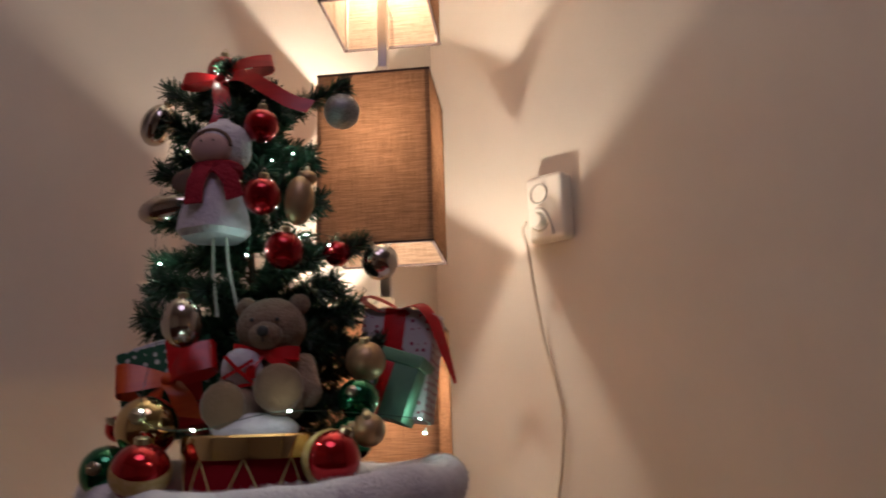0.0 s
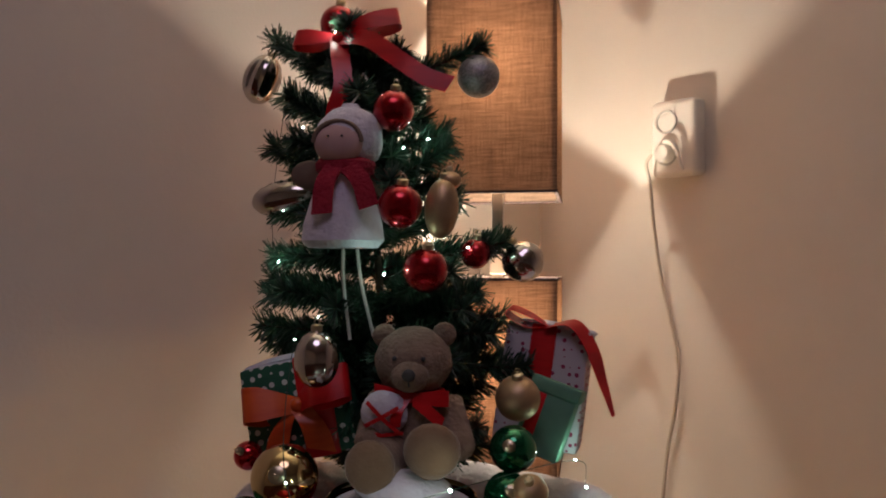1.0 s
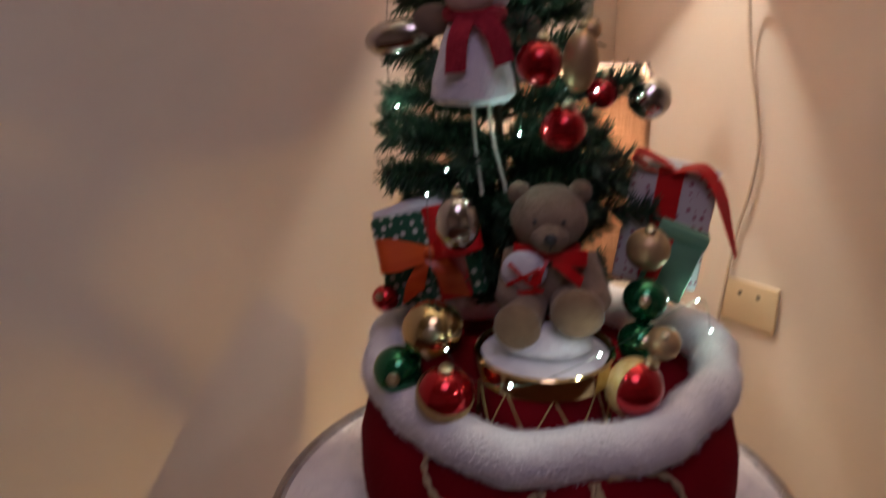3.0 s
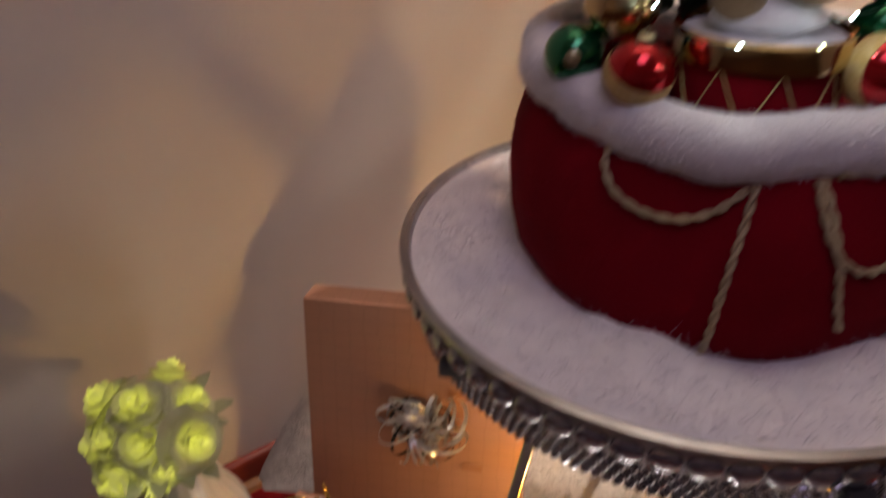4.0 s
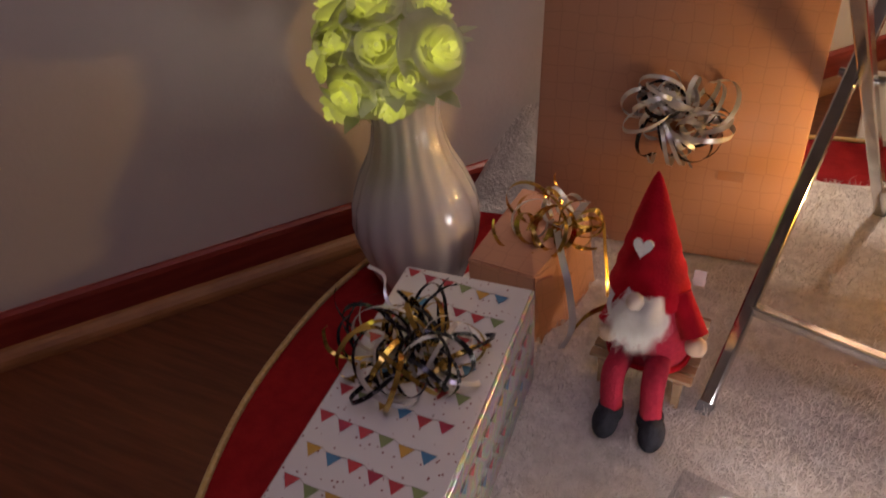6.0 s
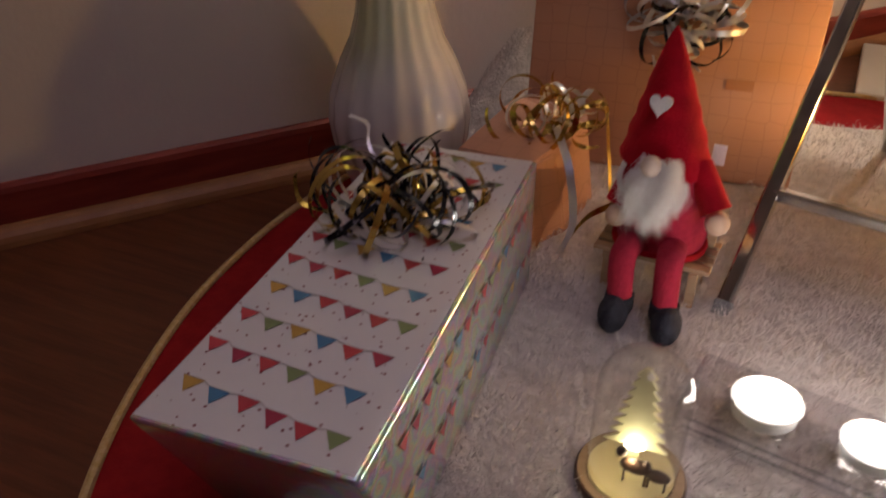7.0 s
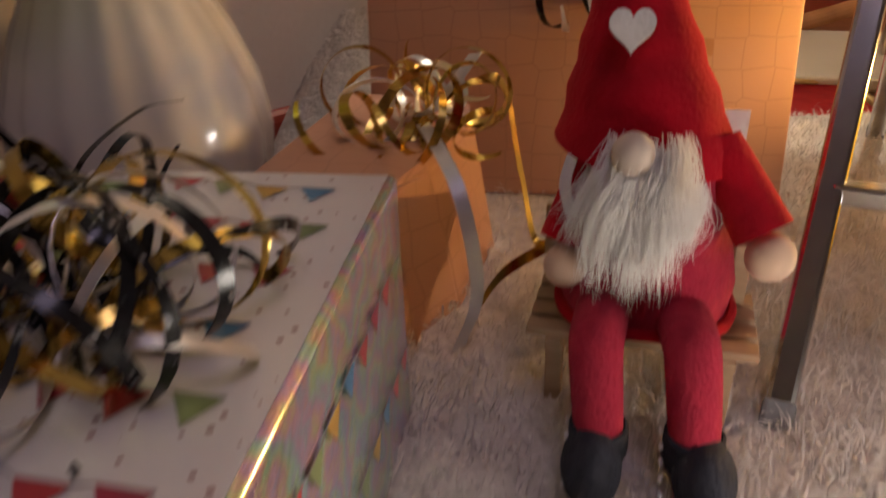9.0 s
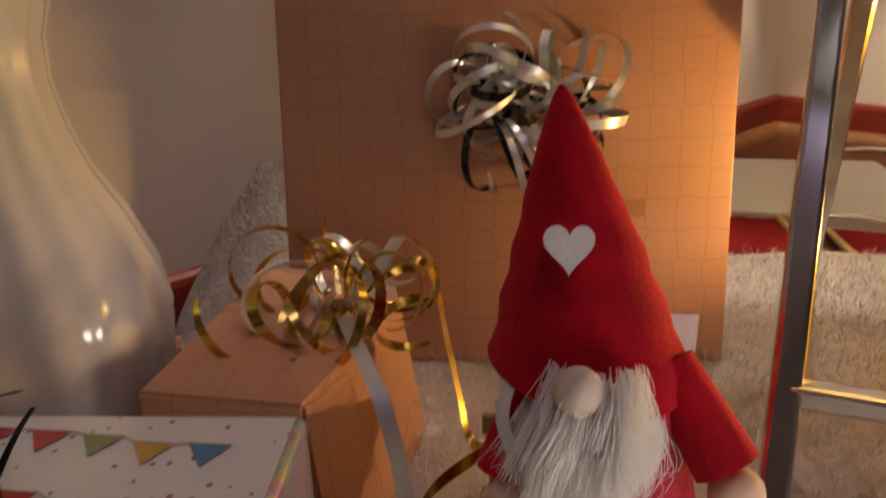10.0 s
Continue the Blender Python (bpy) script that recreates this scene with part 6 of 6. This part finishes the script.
WAX = wax()
candle = thing("led_candle", (-0.080, 1.215, 0.018), "lit yellow wax LED pillar candle", "candle")
part("wax_body", lathe([(0, 0), (0.046, 0), (0.048, 0.003), (0.048, 0.108), (0.0455, 0.113), (0.042, 0.111), (0.037, 0.098), (0.020, 0.086), (0, 0.083)], 40, shape=lambda a, z: 1 + (0.03 * math.sin(2 * a + 1) if z > 0.1 else 0)), WAX, candle)
FLAME = mat("flame_glow", (1, 0.95, 0.8), 0.4, emit=(1.0, 0.86, 0.5), power=6.0)
part("flame", lathe([(0, 0.084), (0.006, 0.086), (0.0085, 0.095), (0.006, 0.106), (0.0018, 0.118), (0, 0.122)], 16), FLAME, candle, "plastic flame tip")
point("candle_light", (-0.080, 1.215, 0.147), CANDLE_W, (1.0, 0.60, 0.18), 0.012)

def clear(name, tint=(1, 1, 1), rough=0.02, ior=1.45):
    m = bpy.data.materials.new(name)
    m.use_nodes = True
    nt = m.node_tree
    nt.nodes.remove(nt.nodes["Principled BSDF"])
    tr, gl, lw, mx, pw = (nt.nodes.new(k) for k in ("ShaderNodeBsdfTransparent", "ShaderNodeBsdfGlossy", "ShaderNodeLayerWeight", "ShaderNodeMixShader", "ShaderNodeMath"))
    tr.inputs[0].default_value = (*tint, 1)
    gl.inputs["Roughness"].default_value = rough
    pw.operation = "POWER"
    pw.inputs[1].default_value = 3.2
    lift = nt.nodes.new("ShaderNodeMath")
    lift.operation = "MULTIPLY_ADD"
    lift.inputs[1].default_value, lift.inputs[2].default_value = 0.55, 0.035 * ior
    nt.links.new(lw.outputs["Facing"], pw.inputs[0])
    nt.links.new(pw.outputs[0], lift.inputs[0])
    nt.links.new(lift.outputs[0], mx.inputs[0])
    nt.links.new(tr.outputs[0], mx.inputs[1])
    nt.links.new(gl.outputs[0], mx.inputs[2])
    nt.links.new(mx.outputs[0], nt.nodes["Material Output"].inputs[0])
    return m


GLASS = clear("thin_glass", (0.97, 0.97, 0.96))
ACRYLIC = clear("clear_acrylic", (0.90, 0.90, 0.92), 0.05, 1.5)
TEA_GLOW = mat("tea_light_glow", (1, 1, 0.97), 0.4, emit=(1.0, 0.95, 0.86), power=3.2)
HOLD_DIR = Vector((0.072, -0.014, 0)).normalized()
holder = thing("tea_light_holder", (-0.150, 0.8500, 0.018), "clear acrylic holder for a row of tea lights", "candle holder", turn=(0, 0, math.degrees(math.atan2(HOLD_DIR.y, HOLD_DIR.x))))
part("bar", block(0.335, 0.070, 0.029, (0, 0, 0), 0.003, 2), ACRYLIC, holder, smooth=False)
for k in range(2):
    part("groove", block(0.32, 0.0016, 0.0016, (0, -0.034 - 0.0006, 0.008 + 0.009 * k)), ACRYLIC, holder, smooth=False)
tea = thing("tea_light", (-0.2595, 0.8690, 0.0420), "lit white LED tea light in the acrylic holder", "tea light", "tea lights", size=0.9)
part("cup", lathe([(0, 0), (0.0262, 0), (0.0268, 0.012), (0.0285, 0.0125), (0.0285, 0.0137), (0.0262, 0.0138), (0, 0.0136)], 40), WHITE_METAL, tea, "thin pale cup")
part("diffuser", lathe([(0, 0.0142), (0.0255, 0.0142), (0.0258, 0.0150), (0.0235, 0.0162), (0, 0.0168)], 40), TEA_GLOW, tea, "glowing white diffuser")
for k in (1, 2, 3):
    copy_thing(tea, Matrix.Translation(Vector((-0.2595, 0.8690, 0.0420)) + HOLD_DIR * 0.0735 * k) @ Matrix.Scale(0.9, 4))
for k in range(4):
    p = Vector((-0.2595, 0.8690, 0.066)) + HOLD_DIR * 0.0735 * k
    point("tea_light_glow", tuple(p), TEA_W, (1.0, 0.93, 0.82), 0.02)

dome = thing("glass_dome", (-0.3390, 0.7830, 0.018), "glass dome with a lit wooden tree inside", "glass dome", size=0.94)
DARK_WOOD = mat("dark_wood_base", (0.045, 0.022, 0.012), 0.5, other=(0.07, 0.035, 0.02), scale=24, stretch=(1, 8, 1))
BASE_TOP = mat("wood_base_top", (0.26, 0.17, 0.09), 0.55, other=(0.32, 0.21, 0.12), scale=24, stretch=(1, 8, 1))
CREAM = mat("cream_disc", (0.52, 0.42, 0.20), 0.6, other=(0.58, 0.48, 0.25), scale=30)
part("base", lathe([(0, 0), (0.040, 0), (0.0415, 0.002), (0.0415, 0.011), (0.040, 0.013), (0, 0.013)], 48), DARK_WOOD, dome, "dark wooden base")
part("base_ring", lathe([(0.0325, 0.0131), (0.0398, 0.0131), (0.0395, 0.0150), (0.033, 0.0155)], 48), BASE_TOP, dome, "lighter wooden ring")
part("inner_disc", lathe([(0, 0.0135), (0.0318, 0.0135), (0.0318, 0.0160), (0, 0.0165)], 40), CREAM, dome, "cream inner disc")
gp = [(0.0325, 0.0135), (0.0330, 0.03), (0.0330, 0.096)] + [(0.0330 * math.cos(a), 0.096 + 0.034 * math.sin(a)) for a in [math.pi / 2 * k / 9 for k in range(1, 9)]] + [(0, 0.130)]
shell = part("glass", lathe(gp, 48), GLASS, dome, "clear glass dome")
shell.visible_shadow = False
# plywood with the yellow LED light put into its base colour
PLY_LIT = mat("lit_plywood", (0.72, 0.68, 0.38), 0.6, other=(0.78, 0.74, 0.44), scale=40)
bm = bmesh.new()
prof = [(0.0015, 0.094)]
for k in range(7):
    z = 0.088 - 0.0075 * k
    prof += [(0.0065 + 0.0020 * k, z), (0.0035 + 0.0011 * k, z - 0.0012)]
prof += [(0.0215, 0.034), (0.0035, 0.034), (0.0035, 0.016)]
front = [bm.verts.new((x, -0.0012, z)) for x, z in prof] + [bm.verts.new((-x, -0.0012, z)) for x, z in reversed(prof)]
bm.faces.new(front)
ret = bmesh.ops.extrude_face_region(bm, geom=bm.faces[:])
bmesh.ops.translate(bm, vec=(0, 0.0024, 0), verts=[v for v in ret["geom"] if isinstance(v, bmesh.types.BMVert)])
bmesh.ops.scale(bm, vec=(1.08, 1, 1.24), verts=bm.verts)
part("wooden_tree", bm, PLY_LIT, dome, "pale plywood fir tree, coloured as lit", False)
for sx, sc in ((0.004, 1.9), (0.020, 1.5)):
    pc = [(ball(0.0042 * sc, (sx, -0.012, 0.0165 + 0.0095 * sc), (1.5, 0.6, 0.9), n=10), 0), (ball(0.0022 * sc, (sx - 0.006 * sc, -0.012, 0.0165 + 0.0150 * sc), n=8), 0)]
    for lx in (-0.004, 0.004):
        pc.append((tube([(sx + lx * sc, -0.012, 0.0165), (sx + lx * sc, -0.012, 0.0165 + 0.008 * sc)], 0.0009, 6), 0))
    part("deer", join(pc), DARK_WOOD, dome, "small dark wooden deer")
DOME_LED = mat("dome_led", (1, 1, 0.9), 0.4, emit=(1.0, 0.93, 0.62), power=9.0)
part("led", ball(0.0042, (0, -0.0045, 0.046), (1.8, 0.6, 0.8), n=10), DOME_LED, dome, "glowing LED")
point("dome_light", (-0.3390, 0.7830 - 0.013, 0.057), 0.022, (1.0, 0.90, 0.55), 0.004)
